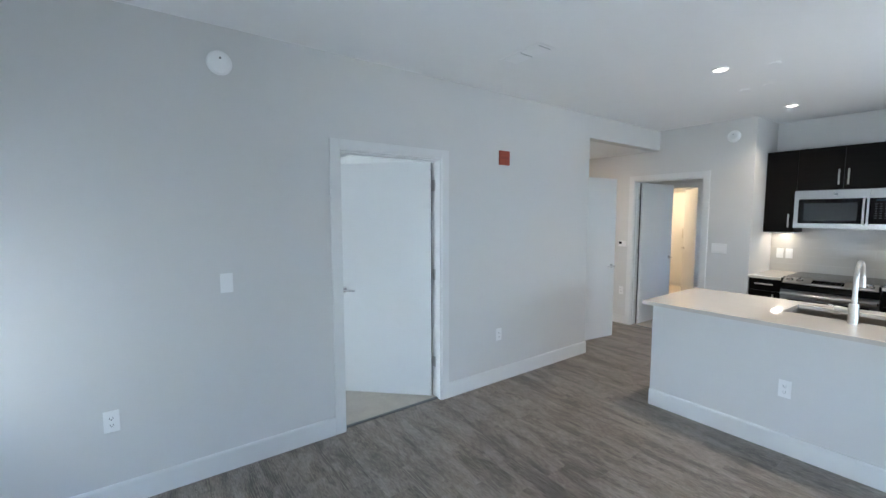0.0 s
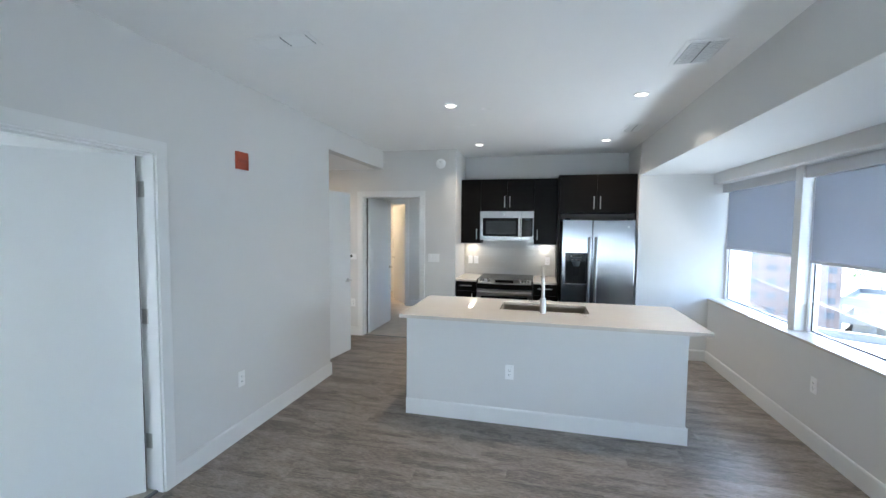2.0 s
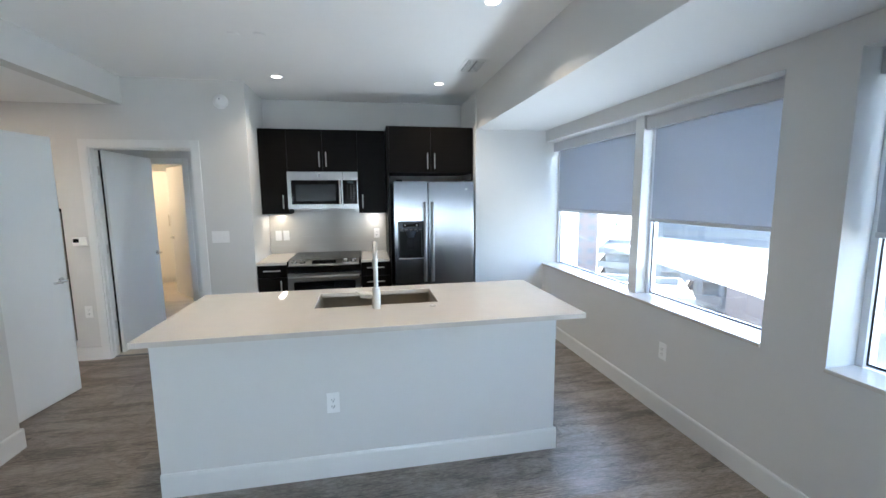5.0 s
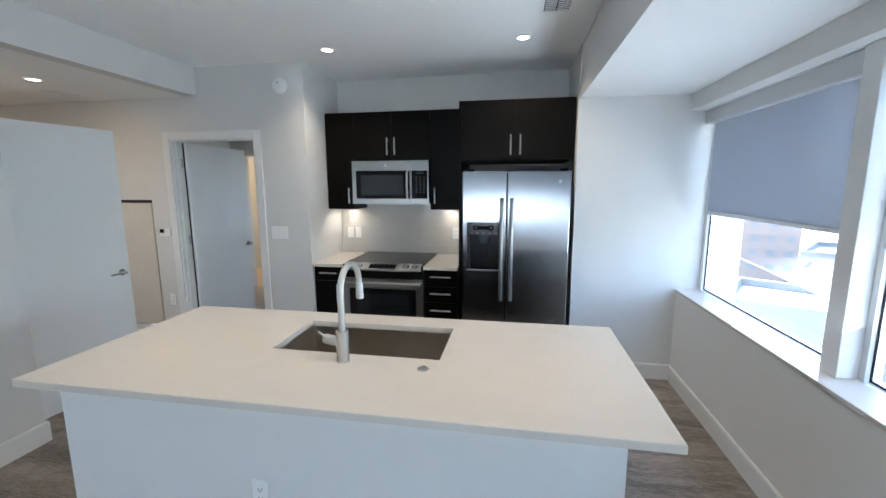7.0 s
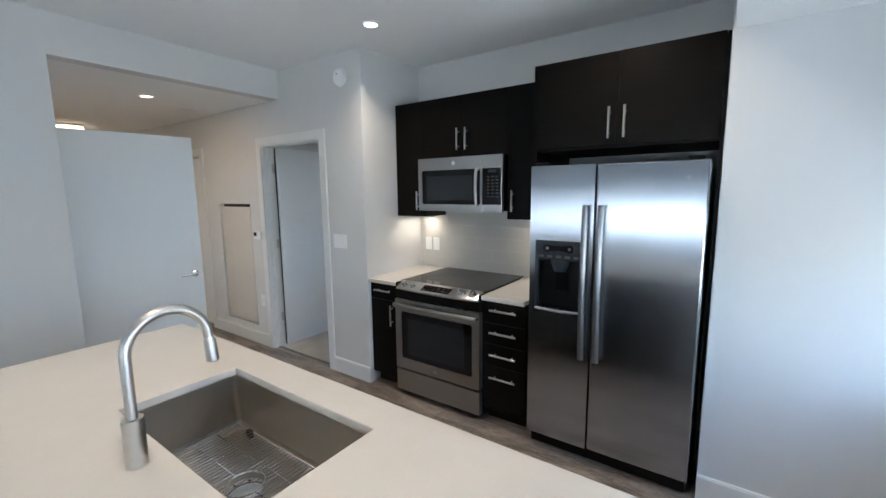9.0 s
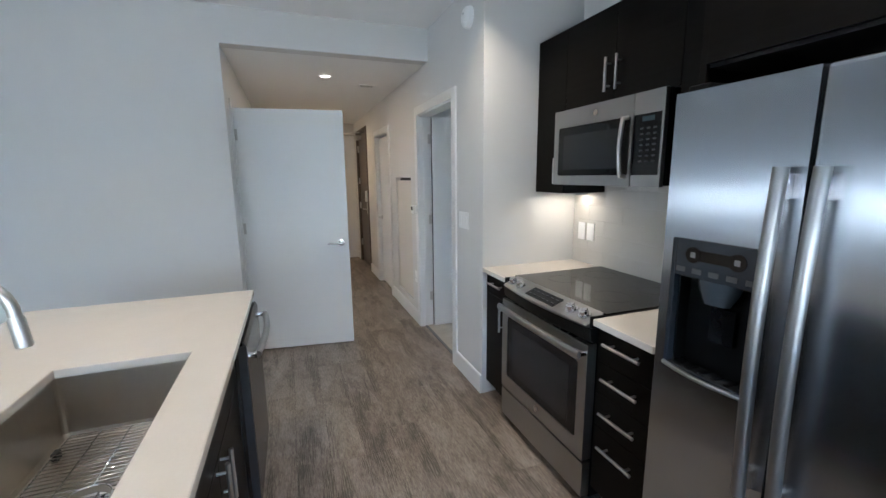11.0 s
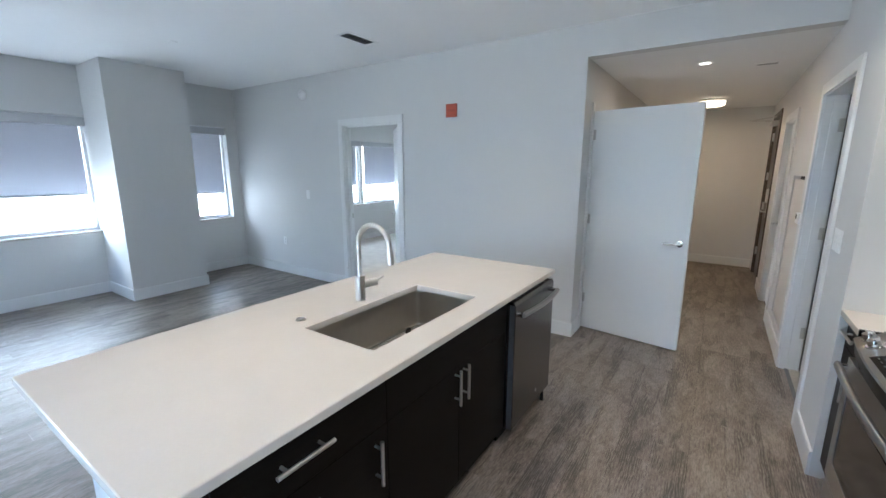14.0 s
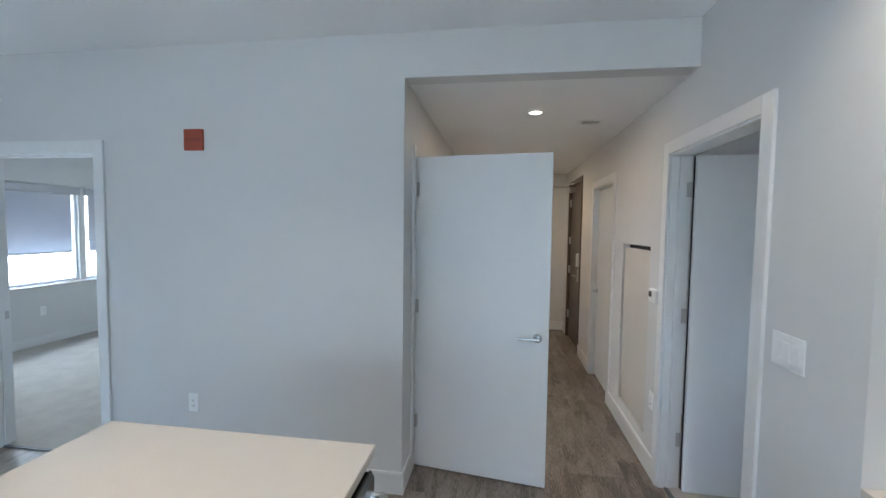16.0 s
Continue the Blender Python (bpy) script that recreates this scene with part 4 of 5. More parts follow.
# slide-in range
def stove():
    y0, y1, x = 2.900, 3.667, 8.405
    r = thing("range", 8.75, 3.283, 0, 0, "slide-in stainless electric range with black glass cooktop", "range")
    part("body", boxes([((x + 0.05, y0 + 0.003, 0.03), (9.12, y1 - 0.003, 0.905))], 0.002), BLACKP, r, "black oven case")
    part("cooktop", boxes([((x + 0.085, y0 - 0.0, 0.917), (9.135, y1 + 0.0, 0.925))], 0.003), COOKG, r, "black ceramic glass cooktop")
    for cx, cy, cr in ((8.70, 3.10, 0.10), (8.70, 3.48, 0.085), (8.97, 3.10, 0.075), (8.97, 3.48, 0.095)):
        bm = B()
        for k in range(40):
            a0, a1 = 2 * math.pi * k / 40, 2 * math.pi * (k + 1) / 40
            q = [bm.verts.new((cx + rr * math.cos(t), cy + rr * math.sin(t), 0.9254)) for rr, t in ((cr, a0), (cr, a1), (cr - 0.003, a1), (cr - 0.003, a0))]
            bm.faces.new(q)
        part("burner_ring", bm, mat("burner_print", (0.06, 0.058, 0.055), 0.2), r, "printed burner ring")
    # bowed, sloping control panel over a black bowed lip
    def bowed(prof, lo, hi):
        bm = B()
        rings = []
        for k in range(17):
            y = lo + k / 16 * (hi - lo)
            bow = 0.028 * math.sin(math.pi * (y - y0) / (y1 - y0))
            rings.append([bm.verts.new((x + px - (bow if px < 0.05 else 0), y, pz)) for px, pz in prof])
        n = len(prof)
        for a, b in zip(rings, rings[1:]):
            for k in range(n):
                bm.faces.new((a[k], b[k], b[(k + 1) % n], a[(k + 1) % n])).smooth = True
        bm.faces.new(rings[0])
        bm.faces.new(rings[-1][::-1])
        return bm
    part("lip", bowed([(0.006, 0.8675), (0.014, 0.812), (0.026, 0.800), (0.086, 0.800), (0.086, 0.8675)], y0 + 0.001, y1 - 0.001), BLACKP, r, "black bowed lip under the control panel")
    for y in (y0, y1 - 0.016):
        part("end_cap", boxes([((x + 0.012, y, 0.868), (x + 0.084, y + 0.016, 0.920))], 0.004), BLACKP, r, "black end cap of the control panel")
    bm = bowed([(0.088, 0.926), (0.004, 0.884), (0.0, 0.876), (0.006, 0.868), (0.088, 0.868)], y0 + 0.017, y1 - 0.017)
    cp = part("control_panel", bm, STEELD, r, "bowed stainless control panel")

    def on_panel(y, s, lift):
        t = (y - y0) / (y1 - y0)
        bow = 0.028 * math.sin(math.pi * t)
        top, low = Vector((x + 0.088, y, 0.926)), Vector((x + 0.004 - bow, y, 0.884))
        w = low - top
        return top + w * s + Vector((w.z, 0, -w.x)).normalized() * lift
    bm = B()
    q = [on_panel(y, s, 0.002) for y, s in ((3.16, 0.24), (3.41, 0.24), (3.41, 0.86), (3.16, 0.86))]
    q2 = [p + Vector((0, 0, -0.004)) for p in q]
    vs = [bm.verts.new(p) for p in q + q2]
    bm.faces.new(vs[:4])
    bm.faces.new(vs[7:3:-1])
    for k in range(4):
        bm.faces.new((vs[k], vs[k + 4], vs[(k + 1) % 4 + 4], vs[(k + 1) % 4]))
    ks = part("key_panel", bm, BLACKG, cp, "black touch keys")
    for i in range(6):
        for j in range(2):
            p = on_panel(3.185 + i * 0.04, 0.42 + j * 0.26, 0.0035)
            part("key_mark", boxes([((p.x - 0.002, p.y - 0.009, p.z - 0.0006), (p.x + 0.002, p.y + 0.009, p.z + 0.0006))]), MARK, ks)
    for y in (2.975, 3.06, 3.51, 3.595):
        a, b, c2 = on_panel(y, 0.56, 0.0), on_panel(y, 0.56, 0.006), on_panel(y, 0.56, 0.030)
        bm = B()
        tube(bm, [a, b, b + (c2 - b) * 0.01, c2 - (c2 - b) * 0.06, c2], 0, 20, [0.029, 0.029, 0.022, 0.020, 0.017])
        k = part("knob", bm, CHROME, cp, "chrome control knob")
        bm = B()
        side = Vector((0, 0.019, 0))
        tube(bm, [c2 - side, c2 + side], 0.0045, 8)
        part("grip", bm, CHROME, k)
    # oven door and warming drawer
    z0, z1 = 0.232, 0.792
    part("vent_strip", boxes([((x + 0.02, y0 + 0.004, 0.793), (x + 0.05, y1 - 0.004, 0.800))], 0.002), BLACKP, r, "black strip over the oven door")
    d = part("oven_door", face_frame(x, x + 0.048, (y0 + 0.003, y1 - 0.003, z0, z1), (y0 + 0.062, y1 - 0.062, z0 + 0.085, z1 - 0.095), 0.016), STEELD, r, "stainless oven door")
    part("window", boxes([((x + 0.004, y0 + 0.05, z0 + 0.075), (x + 0.03, y1 - 0.05, z1 - 0.085))]), BLACKG, d, "black oven window")
    part("inner_pane", boxes([((x + 0.0025, y0 + 0.125, z0 + 0.125), (x + 0.0036, y1 - 0.125, z1 - 0.145))]), mat("oven_cavity_glass", (0.012, 0.013, 0.015), 0.10, var=0.1), d, "dark see-through part of the oven window")
    for k in range(9):
        y = y0 + 0.10 + k * 0.063
        part("vent_slot", boxes([((x + 0.006, y, z1 + 0.0005), (x + 0.03, y + 0.045, z1 + 0.003))]), BLACKP, d)
    bm = B()
    hz = z1 - 0.042
    tube(bm, [(x - 0.040 - 0.016 * math.sin(math.pi * k / 12), y0 + 0.016 + k / 12 * (y1 - y0 - 0.032), hz) for k in range(13)], 0.0165, 16)
    bm.transform(Matrix.Translation((x, 0, hz)) @ Matrix.Diagonal((0.8, 1, 1.15, 1)) @ Matrix.Translation((-x, 0, -hz)))
    hd = part("handle", bm, STEELD, d, "bowed steel oven handle")
    for y in (y0 + 0.020, y1 - 0.020):
        bm = B()
        tube(bm, [(x + 0.001, y, hz), (x - 0.020, y, hz), (x - 0.034, y, hz)], 0, 14, [0.014, 0.012, 0.016])
        part("post", bm, CHROME, hd, "chrome handle post")
    bm = B()
    tube(bm, [(x - 0.002, 3.283, z0 + 0.045), (x + 0.001, 3.283, z0 + 0.045)], 0.017, 18)
    part("badge", bm, CHROME, d, "small round chrome badge")
    part("drawer", boxes([((x + 0.002, y0 + 0.003, 0.045), (x + 0.048, y1 - 0.003, z0 - 0.014))], 0.003), STEELD, r, "stainless warming drawer")
    for y in (y0 + 0.05, y1 - 0.05):
        bm = B()
        tube(bm, [(x + 0.12, y, 0), (x + 0.12, y, 0.035)], 0.016, 10)
        part("foot", bm, BLACKP, r)


stove()
# backsplash: long tiles in running bond on the back wall
bs_ = solo("backsplash", boxes([((KB - 0.0098, 2.5845, CT), (KB - 0.0005, 3.974, 1.465))]), GROUT, (KB, 2.6, CT), "greige glazed tile backsplash in running bond", "backsplash", kind="structure")
TL, TH, TG = 0.305, 0.0992, 0.002
_tiles = {}
for r in range(6):
    z0 = CT + 0.002 + r * (TH + TG)
    z1 = min(z0 + TH, 1.462)
    y = 2.5865 - (0 if r % 2 else TL / 2)
    while y < 3.972:
        a, b = max(y, 2.5865), min(y + TL, 3.972)
        if b - a > 0.02 and z1 - z0 > 0.01:
            key = (round(b - a, 3), round(z1 - z0, 3))
            if key not in _tiles:
                _tiles[key] = mesh_of("tile", boxes([((-0.0035, -key[0] / 2, -key[1] / 2), (0.0035, key[0] / 2, key[1] / 2))], 0.0012), TILE)
            t = new("tile", _tiles[key])
            t.parent = bs_
            t.matrix_basis = ROOT[bs_].inverted() @ Matrix.Translation((KB - 0.0078, (a + b) / 2, (z0 + z1) / 2))
        y += TL + TG


# ---- island ----
IX0, IX1, IY0, IY1 = 6.035, 7.018, 1.588, 3.968
BX1 = 6.985
knee = solo("island_wall", boxes([((6.175, 1.705, 0), (6.345, 3.949, 0.884))], 0.002), PAINT, (6.175, 1.705, 0), "off-white painted knee wall carrying the island top", "island", "kitchen island")
for row in ((6.175, 1.691, 6.175, 3.949, -1, 0), (6.175, 1.705, 6.345, 1.705, 0, -1)):
    baseboard(*row)
solo("end_panel", boxes([((6.346, 3.925, 0.0), (BX1 - 0.02, 3.947, 0.884))], 0.001), ESPRESSO, (6.5, 3.93, 0), "espresso end panel of the island", "panel", "kitchen island")
solo("end_panel", boxes([((6.346, 1.707, 0.0), (BX1 - 0.001, 1.727, 0.884))], 0.001), ESPRESSO, (6.5, 1.71, 0), "espresso end panel of the island", "panel", "kitchen island")
S = (6.48, 6.872, 2.385, 3.163)     # sink cut-out
c = cabinet("base_cabinet", 6.347, BX1, 1.728, 2.323, 0.0, 0.884, "espresso island cabinet with a drawer over a door", toe=0.10, out=1, group="kitchen island")
pull(front(c, BX1, 1.728, 2.323, 0.70, 0.884, out=1, name="drawer"), BX1, 1.97, 0.80, 0.19, "y", 1)
pull(front(c, BX1, 1.728, 2.323, 0.10, 0.70, out=1), BX1, 2.262, 0.585, 0.17, "z", 1)
# sink unit: open-topped carcass
c = thing("sink_cabinet", 6.67, 2.81, 0, 0, "espresso sink cabinet with two slab doors", "cabinet", "kitchen island")
part("body", boxes([((6.347, 2.3245, 0.10), (BX1 - 0.0195, 2.34, 0.884)), ((6.347, 3.283, 0.10), (BX1 - 0.0195, 3.298, 0.884)), ((6.347, 2.34, 0.10), (BX1 - 0.0195, 3.283, 0.116)),
                    ((6.347, 2.34, 0.116), (6.36, 3.283, 0.884)), ((BX1 - 0.032, 2.34, 0.116), (BX1 - 0.0195, 3.283, 0.884)), ((6.36, 2.3245, 0), (BX1 - 0.08, 3.298, 0.10))]), CARCASS, c)
part("false_front", boxes([((BX1, 2.3245, 0.7015), (BX1 - 0.019, 3.298, 0.8825))], 0.0012), ESPRESSO, c)
pull(front(c, BX1, 2.811, 3.2985, 0.10, 0.70, out=1), BX1, 2.845, 0.62, 0.17, "z", 1)
pull(front(c, BX1, 2.3245, 2.811, 0.10, 0.70, out=1), BX1, 2.775, 0.62, 0.17, "z", 1)
# top with the cut-out
bm = B()


def ring_loop(x0, x1, y0, y1, z):
    return [bm.verts.new(p) for p in ((x1, y1, z), (x0, y1, z), (x0, y0, z), (x1, y0, z))]


E_ = 0.003
loops = [ring_loop(IX0, IX1, IY0, IY1, 0.885), ring_loop(IX0, IX1, IY0, IY1, CT - E_), ring_loop(IX0 + E_, IX1 - E_, IY0 + E_, IY1 - E_, CT),
         ring_loop(S[0] - E_, S[1] + E_, S[2] - E_, S[3] + E_, CT), ring_loop(S[0], S[1], S[2], S[3], CT - E_), ring_loop(S[0], S[1], S[2], S[3], 0.885)]
for a, b in zip(loops, loops[1:] + loops[:1]):
    for k in range(4):
        bm.faces.new((a[k], a[(k + 1) % 4], b[(k + 1) % 4], b[k]))
solo("worktop", bm, QUARTZ, (IX0, IY0, 0.885), "white quartz island top with undermount sink", "worktop", "worktops")


def sink():
    x0, x1, y0, y1, zt, zb = S[0] - 0.004, S[1] + 0.004, S[2] - 0.004, S[3] + 0.004, 0.8845, 0.665
    s = thing("sink", (x0 + x1) / 2, (y0 + y1) / 2, zb, 0, "single-bowl satin stainless undermount sink", "sink")
    bm = B()

    def loop(inset, z, rad):
        vs = []
        for cx, cy, a0 in ((x1 - inset - rad, y1 - inset - rad, 0), (x0 + inset + rad, y1 - inset - rad, 90), (x0 + inset + rad, y0 + inset + rad, 180), (x1 - inset - rad, y0 + inset + rad, 270)):
            for k in range(5):
                a = radians(a0 + k * 22.5)
                vs.append(bm.verts.new((cx + rad * math.cos(a), cy + rad * math.sin(a), z)))
        return vs
    rows = [loop(-0.02, zt, 0.02), loop(0.0, zt, 0.02), loop(0.0, zb + 0.02, 0.02), loop(0.006, zb + 0.006, 0.02), loop(0.02, zb, 0.02), loop(0.02, zb - 0.002, 0.02), loop(-0.002, zb - 0.002, 0.02), loop(-0.002, zt - 0.002, 0.02), loop(-0.02, zt - 0.002, 0.02)]
    for a, b in zip(rows, rows[1:]):
        if a is rows[4]:
            continue
        for k in range(20):
            bm.faces.new((a[k], a[(k + 1) % 20], b[(k + 1) % 20], b[k]))
    bm.faces.new(rows[4])
    bm.faces.new(rows[5][::-1])
    for k in range(20):
        bm.faces.new((rows[8][k], rows[8][(k + 1) % 20], rows[0][(k + 1) % 20], rows[0][k]))
    part("bowl", bm, SINKST, s)
    dx, dy = 6.676, 2.774
    bm = B()
    tube(bm, [(dx, dy, zb + 0.0005), (dx, dy, zb + 0.005), (dx, dy, zb + 0.0051), (dx, dy, zb + 0.002)], 0, 28, [0.057, 0.055, 0.040, 0.030])
    part("drain", bm, CHROME, s, "round chrome drain")
    # wire rack in the bowl
    g = thing("sink_rack", dx, dy, zb + 0.012, 0, "chrome wire rack with black feet in the sink", "sink rack")
    z = zb + 0.024
    X0, X1, Y0, Y1 = x0 + 0.03, x1 - 0.03, y0 + 0.035, y1 - 0.035
    bm = B()
    tube(bm, [(X0, Y0, z), (X1, Y0, z), (X1, Y1, z), (X0, Y1, z), (X0, Y0, z)], 0.003, 8)
    part("rim", bm, CHROME, g)
    n = 40
    for k in range(1, n):
        y = Y0 + (Y1 - Y0) * k / n
        h = math.sqrt(max(0.0, 0.062 ** 2 - (y - dy) ** 2))
        for p, q in ((X0, dx - h), (dx + h, X1)) if h else ((X0, X1),):
            bm = B()
            tube(bm, [(p, y, z + 0.003), (q, y, z + 0.003)], 0.0017, 6)
            part("wire", bm, CHROME, g)
    for k in range(1, 4):
        x = X0 + (X1 - X0) * k / 4
        for p, q in ((Y0, dy - 0.06), (dy + 0.06, Y1)) if k == 2 else ((Y0, Y1),):
            bm = B()
            tube(bm, [(x, p, z), (x, q, z)], 0.0026, 6)
            part("cross_wire", bm, CHROME, g)
    bm = B()
    tube(bm, [(dx + 0.06 * math.cos(2 * math.pi * k / 24), dy + 0.06 * math.sin(2 * math.pi * k / 24), z + 0.001) for k in range(25)], 0.0026, 6)
    part("ring", bm, CHROME, g)
    for x in (X0, X1):
        for y in (Y0 + 0.09, Y1 - 0.09):
            part("foot", boxes([((x - 0.008, y - 0.016, zb + 0.0006), (x + 0.008, y + 0.016, z + 0.006))], 0.003), RUBBER_SHADE, g, "black rubber foot")


sink()


def faucet():
    x, y = 6.407, 2.783
    f = thing("faucet", x, y, CT, 0, "satin steel gooseneck kitchen faucet with side lever", "faucet")
    bm = B()
    tube(bm, [(x, y, CT + 0.0003), (x, y, CT + 0.003)], 0.0275, 28)
    tube(bm, [(x, y, CT + 0.0032), (x, y, CT + 0.100)], 0.0255, 28)
    tube(bm, [(x, y, CT + 0.0995), (x, y, CT + 0.102)], 0.0245, 28)
    tube(bm, [(x, y, CT + 0.1015), (x, y, CT + 0.130)], 0.0255, 28)
    part("base", bm, NICKEL, f)
    bm = B()
    rad, top = 0.102, CT + 0.29
    pts = [(x, y, CT + 0.128), (x, y, CT + 0.22)] + [(x + rad - rad * math.cos(math.pi * k / 18), y, top + rad * math.sin(math.pi * k / 18)) for k in range(19)]
    pts[-1] = (x + 2 * rad - 0.001, y, top)
    tube(bm, pts, 0.0135, 16)
    part("spout", bm, NICKEL, f)
    bm = B()
    ex = x + 2 * rad
    tube(bm, [(ex - 0.001, y, top + 0.0), (ex + 0.001, y, top - 0.01), (ex + 0.006, y, top - 0.075), (ex + 0.006, y, top - 0.078)], 0, 16, [0.0145, 0.0165, 0.0175, 0.014])
    part("spray_head", bm, NICKEL, f)
    bm = B()
    def out(r, z):
        return (x + 0.31 * r, y + 0.95 * r, CT + z + 0.006)
    tube(bm, [out(0.018, 0.072), out(0.052, 0.074)], 0.0205, 24)
    tube(bm, [out(0.0515, 0.074), out(0.054, 0.074)], 0.0190, 24)
    tube(bm, [out(0.0535, 0.074), out(0.094, 0.0755)], 0.0205, 24)
    part("valve", bm, NICKEL, f)
    bm = B()
    tube(bm, [out(0.088, 0.078), out(0.108, 0.086), out(0.134, 0.098)], 0.0055, 12)
    part("lever", bm, NICKEL, f)


faucet()
bm = B()
tube(bm, [(6.385, 2.435, CT + 0.0003), (6.385, 2.435, CT + 0.0035)], 0.024, 28)
tube(bm, [(6.385 + 0.0185 * math.cos(math.pi * k / 14), 2.435 + 0.0185 * math.sin(math.pi * k / 14), CT + 0.0040) for k in range(29)], 0.0025, 8)
tube(bm, [(6.385, 2.435, CT + 0.003), (6.385, 2.435, CT + 0.0050)], 0.0135, 24)
solo("air_switch", bm, NICKEL, (6.385, 2.435, CT), "round satin steel air switch button on the island", "button")


def dishwasher():
    y0, y1, x = 3.305, 3.905, 7.034
    d = thing("dishwasher", 6.7, 3.6, 0, 0, "dark slate-steel dishwasher with top controls and bar handle", "dishwasher")
    part("tub", boxes([((6.40, y0 + 0.006, 0.09), (x - 0.052, y1 - 0.006, 0.868))], 0.002), BLACKP, d, "black tub case")
    # door with a folded front whose top leans back to the control strip
    door_ = part("door", slab(B(), [(x - 0.050, 0.105), (x - 0.002, 0.105), (x, 0.112), (x, 0.846), (x - 0.010, 0.866), (x - 0.016, 0.866), (x - 0.016, 0.852), (x - 0.050, 0.852)], "y", y0, y1), DWST, d, "dark slate steel door")
    part("edge_trim", boxes([((x - 0.034, y0 - 0.0025, 0.107), (x - 0.003, y0 - 0.0003, 0.850))]), mat("grey_door_edge", (0.045, 0.046, 0.05), 0.5, var=0.03), door_, "grey side edge of the door")
    cp = part("control_strip", boxes([((x - 0.049, y0 + 0.004, 0.8523), (x - 0.0165, y1 - 0.004, 0.864))], 0.002), GREYP, d, "black top control strip")
    for k in range(9):
        part("key", boxes([((x - 0.041, y0 + 0.07 + 0.052 * k, 0.8642), (x - 0.026, y0 + 0.098 + 0.052 * k, 0.8652))]), MARK, cp)
    hz = 0.800
    bm = B()
    tube(bm, [(x + 0.036 + 0.020 * math.sin(math.pi * k / 12), y0 + 0.022 + k / 12 * (y1 - y0 - 0.044), hz) for k in range(13)], 0.0145, 16)
    hd = part("handle", bm, STEELD, d, "bowed steel handle")
    for y in (y0 + 0.024, y1 - 0.024):
        bm = B()
        tube(bm, [(x - 0.001, y, hz), (x + 0.018, y, hz), (x + 0.034, y, hz)], 0, 14, [0.015, 0.012, 0.016])
        part("post", bm, CHROME, hd, "chrome handle post")
    bm = B()
    tube(bm, [(x - 0.001, 3.66, 0.19), (x + 0.002, 3.66, 0.19)], 0.014, 16)
    part("badge", bm, CHROME, d, "small round chrome badge")
    part("toe_panel", boxes([((x - 0.112, y0, 0.0), (x - 0.092, y1, 0.10))], 0.001), BLACKP, d, "black toe panel")
    bm = B()
    tube(bm, [(x - 0.03, y1 - 0.03, 0), (x - 0.03, y1 - 0.03, 0.04), (x - 0.03, y1 - 0.03, 0.104)], 0, 10, [0.014, 0.012, 0.008])
    part("foot", bm, BLACKP, d, "black levelling foot")


dishwasher()

# ---- fixtures ----
def plate(face, a, z, kind, out, group):
    """A wall plate. face ('x', 8.42): the wall it is on; a: along the wall; out: +1/-1 away from the wall."""
    ax, at = face
    wide = 0.07 if kind != "triple" else 0.165

    def bx(a0, a1, d0, d1, z0, z1):
        p, q = sorted((at + out * d0, at + out * d1))
        return ((p, a0, z0), (q, a1, z1)) if ax == "x" else ((a0, p, z0), (a1, q, z1))
    base = (at, a, z) if ax == "x" else (a, at, z)
    name, cat, lab = {"outlet": ("wall_outlet", "outlet", "white duplex wall outlet with screwless plate"), "switch": ("light_switch", "switch", "white rocker light switch"),
                      "triple": ("light_switch", "switch", "white triple rocker light switch"), "blank": ("wall_plate", "wall plate", "white blank wall plate")}[kind]
    t = thing(name, *base, 0, lab, cat, group)
    part("plate", boxes([bx(a - wide / 2, a + wide / 2, 0.0005, 0.006, z - 0.06, z + 0.06)], 0.002), WHITEP, t)
    if kind == "outlet":
        part("insert", boxes([bx(a - 0.017, a + 0.017, 0.006, 0.0078, z - 0.034, z + 0.034)], 0.001), WHITEP, t)
        for dz in (-0.019, 0.019):
            for da in (-0.007, 0.007):
                part("slot", boxes([bx(a + da - 0.0013, a + da + 0.0013, 0.0078, 0.0082, z + dz - 0.004, z + dz + 0.005)]), BLACKP, t)
            part("slot", boxes([bx(a - 0.0025, a + 0.0025, 0.0078, 0.0082, z + dz - 0.0115, z + dz - 0.0075)]), BLACKP, t)
    elif kind in ("switch", "triple"):
        for k in ((0,) if kind == "switch" else (-1, 0, 1)):
            part("rocker", boxes([bx(a + k * 0.046 - 0.016, a + k * 0.046 + 0.016, 0.006, 0.0095, z - 0.033, z + 0.033)], 0.002), WHITEP, t)
    return t


G = "wall plates"
plate(("y", YN), 3.13, 1.203, "switch", -1, G)
plate(("y", YN), 2.537, 0.495, "outlet", -1, G)
plate(("y", YN), 5.453, 0.466, "outlet", -1, G)
plate(("x", XE), 4.29, 1.203, "triple", -1, G)
plate(("x", XE), 5.54, 0.495, "outlet", -1, G)
plate(("x", 6.175), 3.045, 0.447, "outlet", -1, G)
plate(("y", YS), 6.39, 0.48, "outlet", 1, G)
plate(("x", KB - 0.0113), 3.875, 1.137, "switch", -1, G)
plate(("x", KB - 0.0113), 3.785, 1.137, "switch", -1, G)
plate(("x", KB - 0.0113), 2.70, 1.143, "outlet", -1, G)
plate(("x", BX), 7.25, 0.45, "outlet", 1, G)

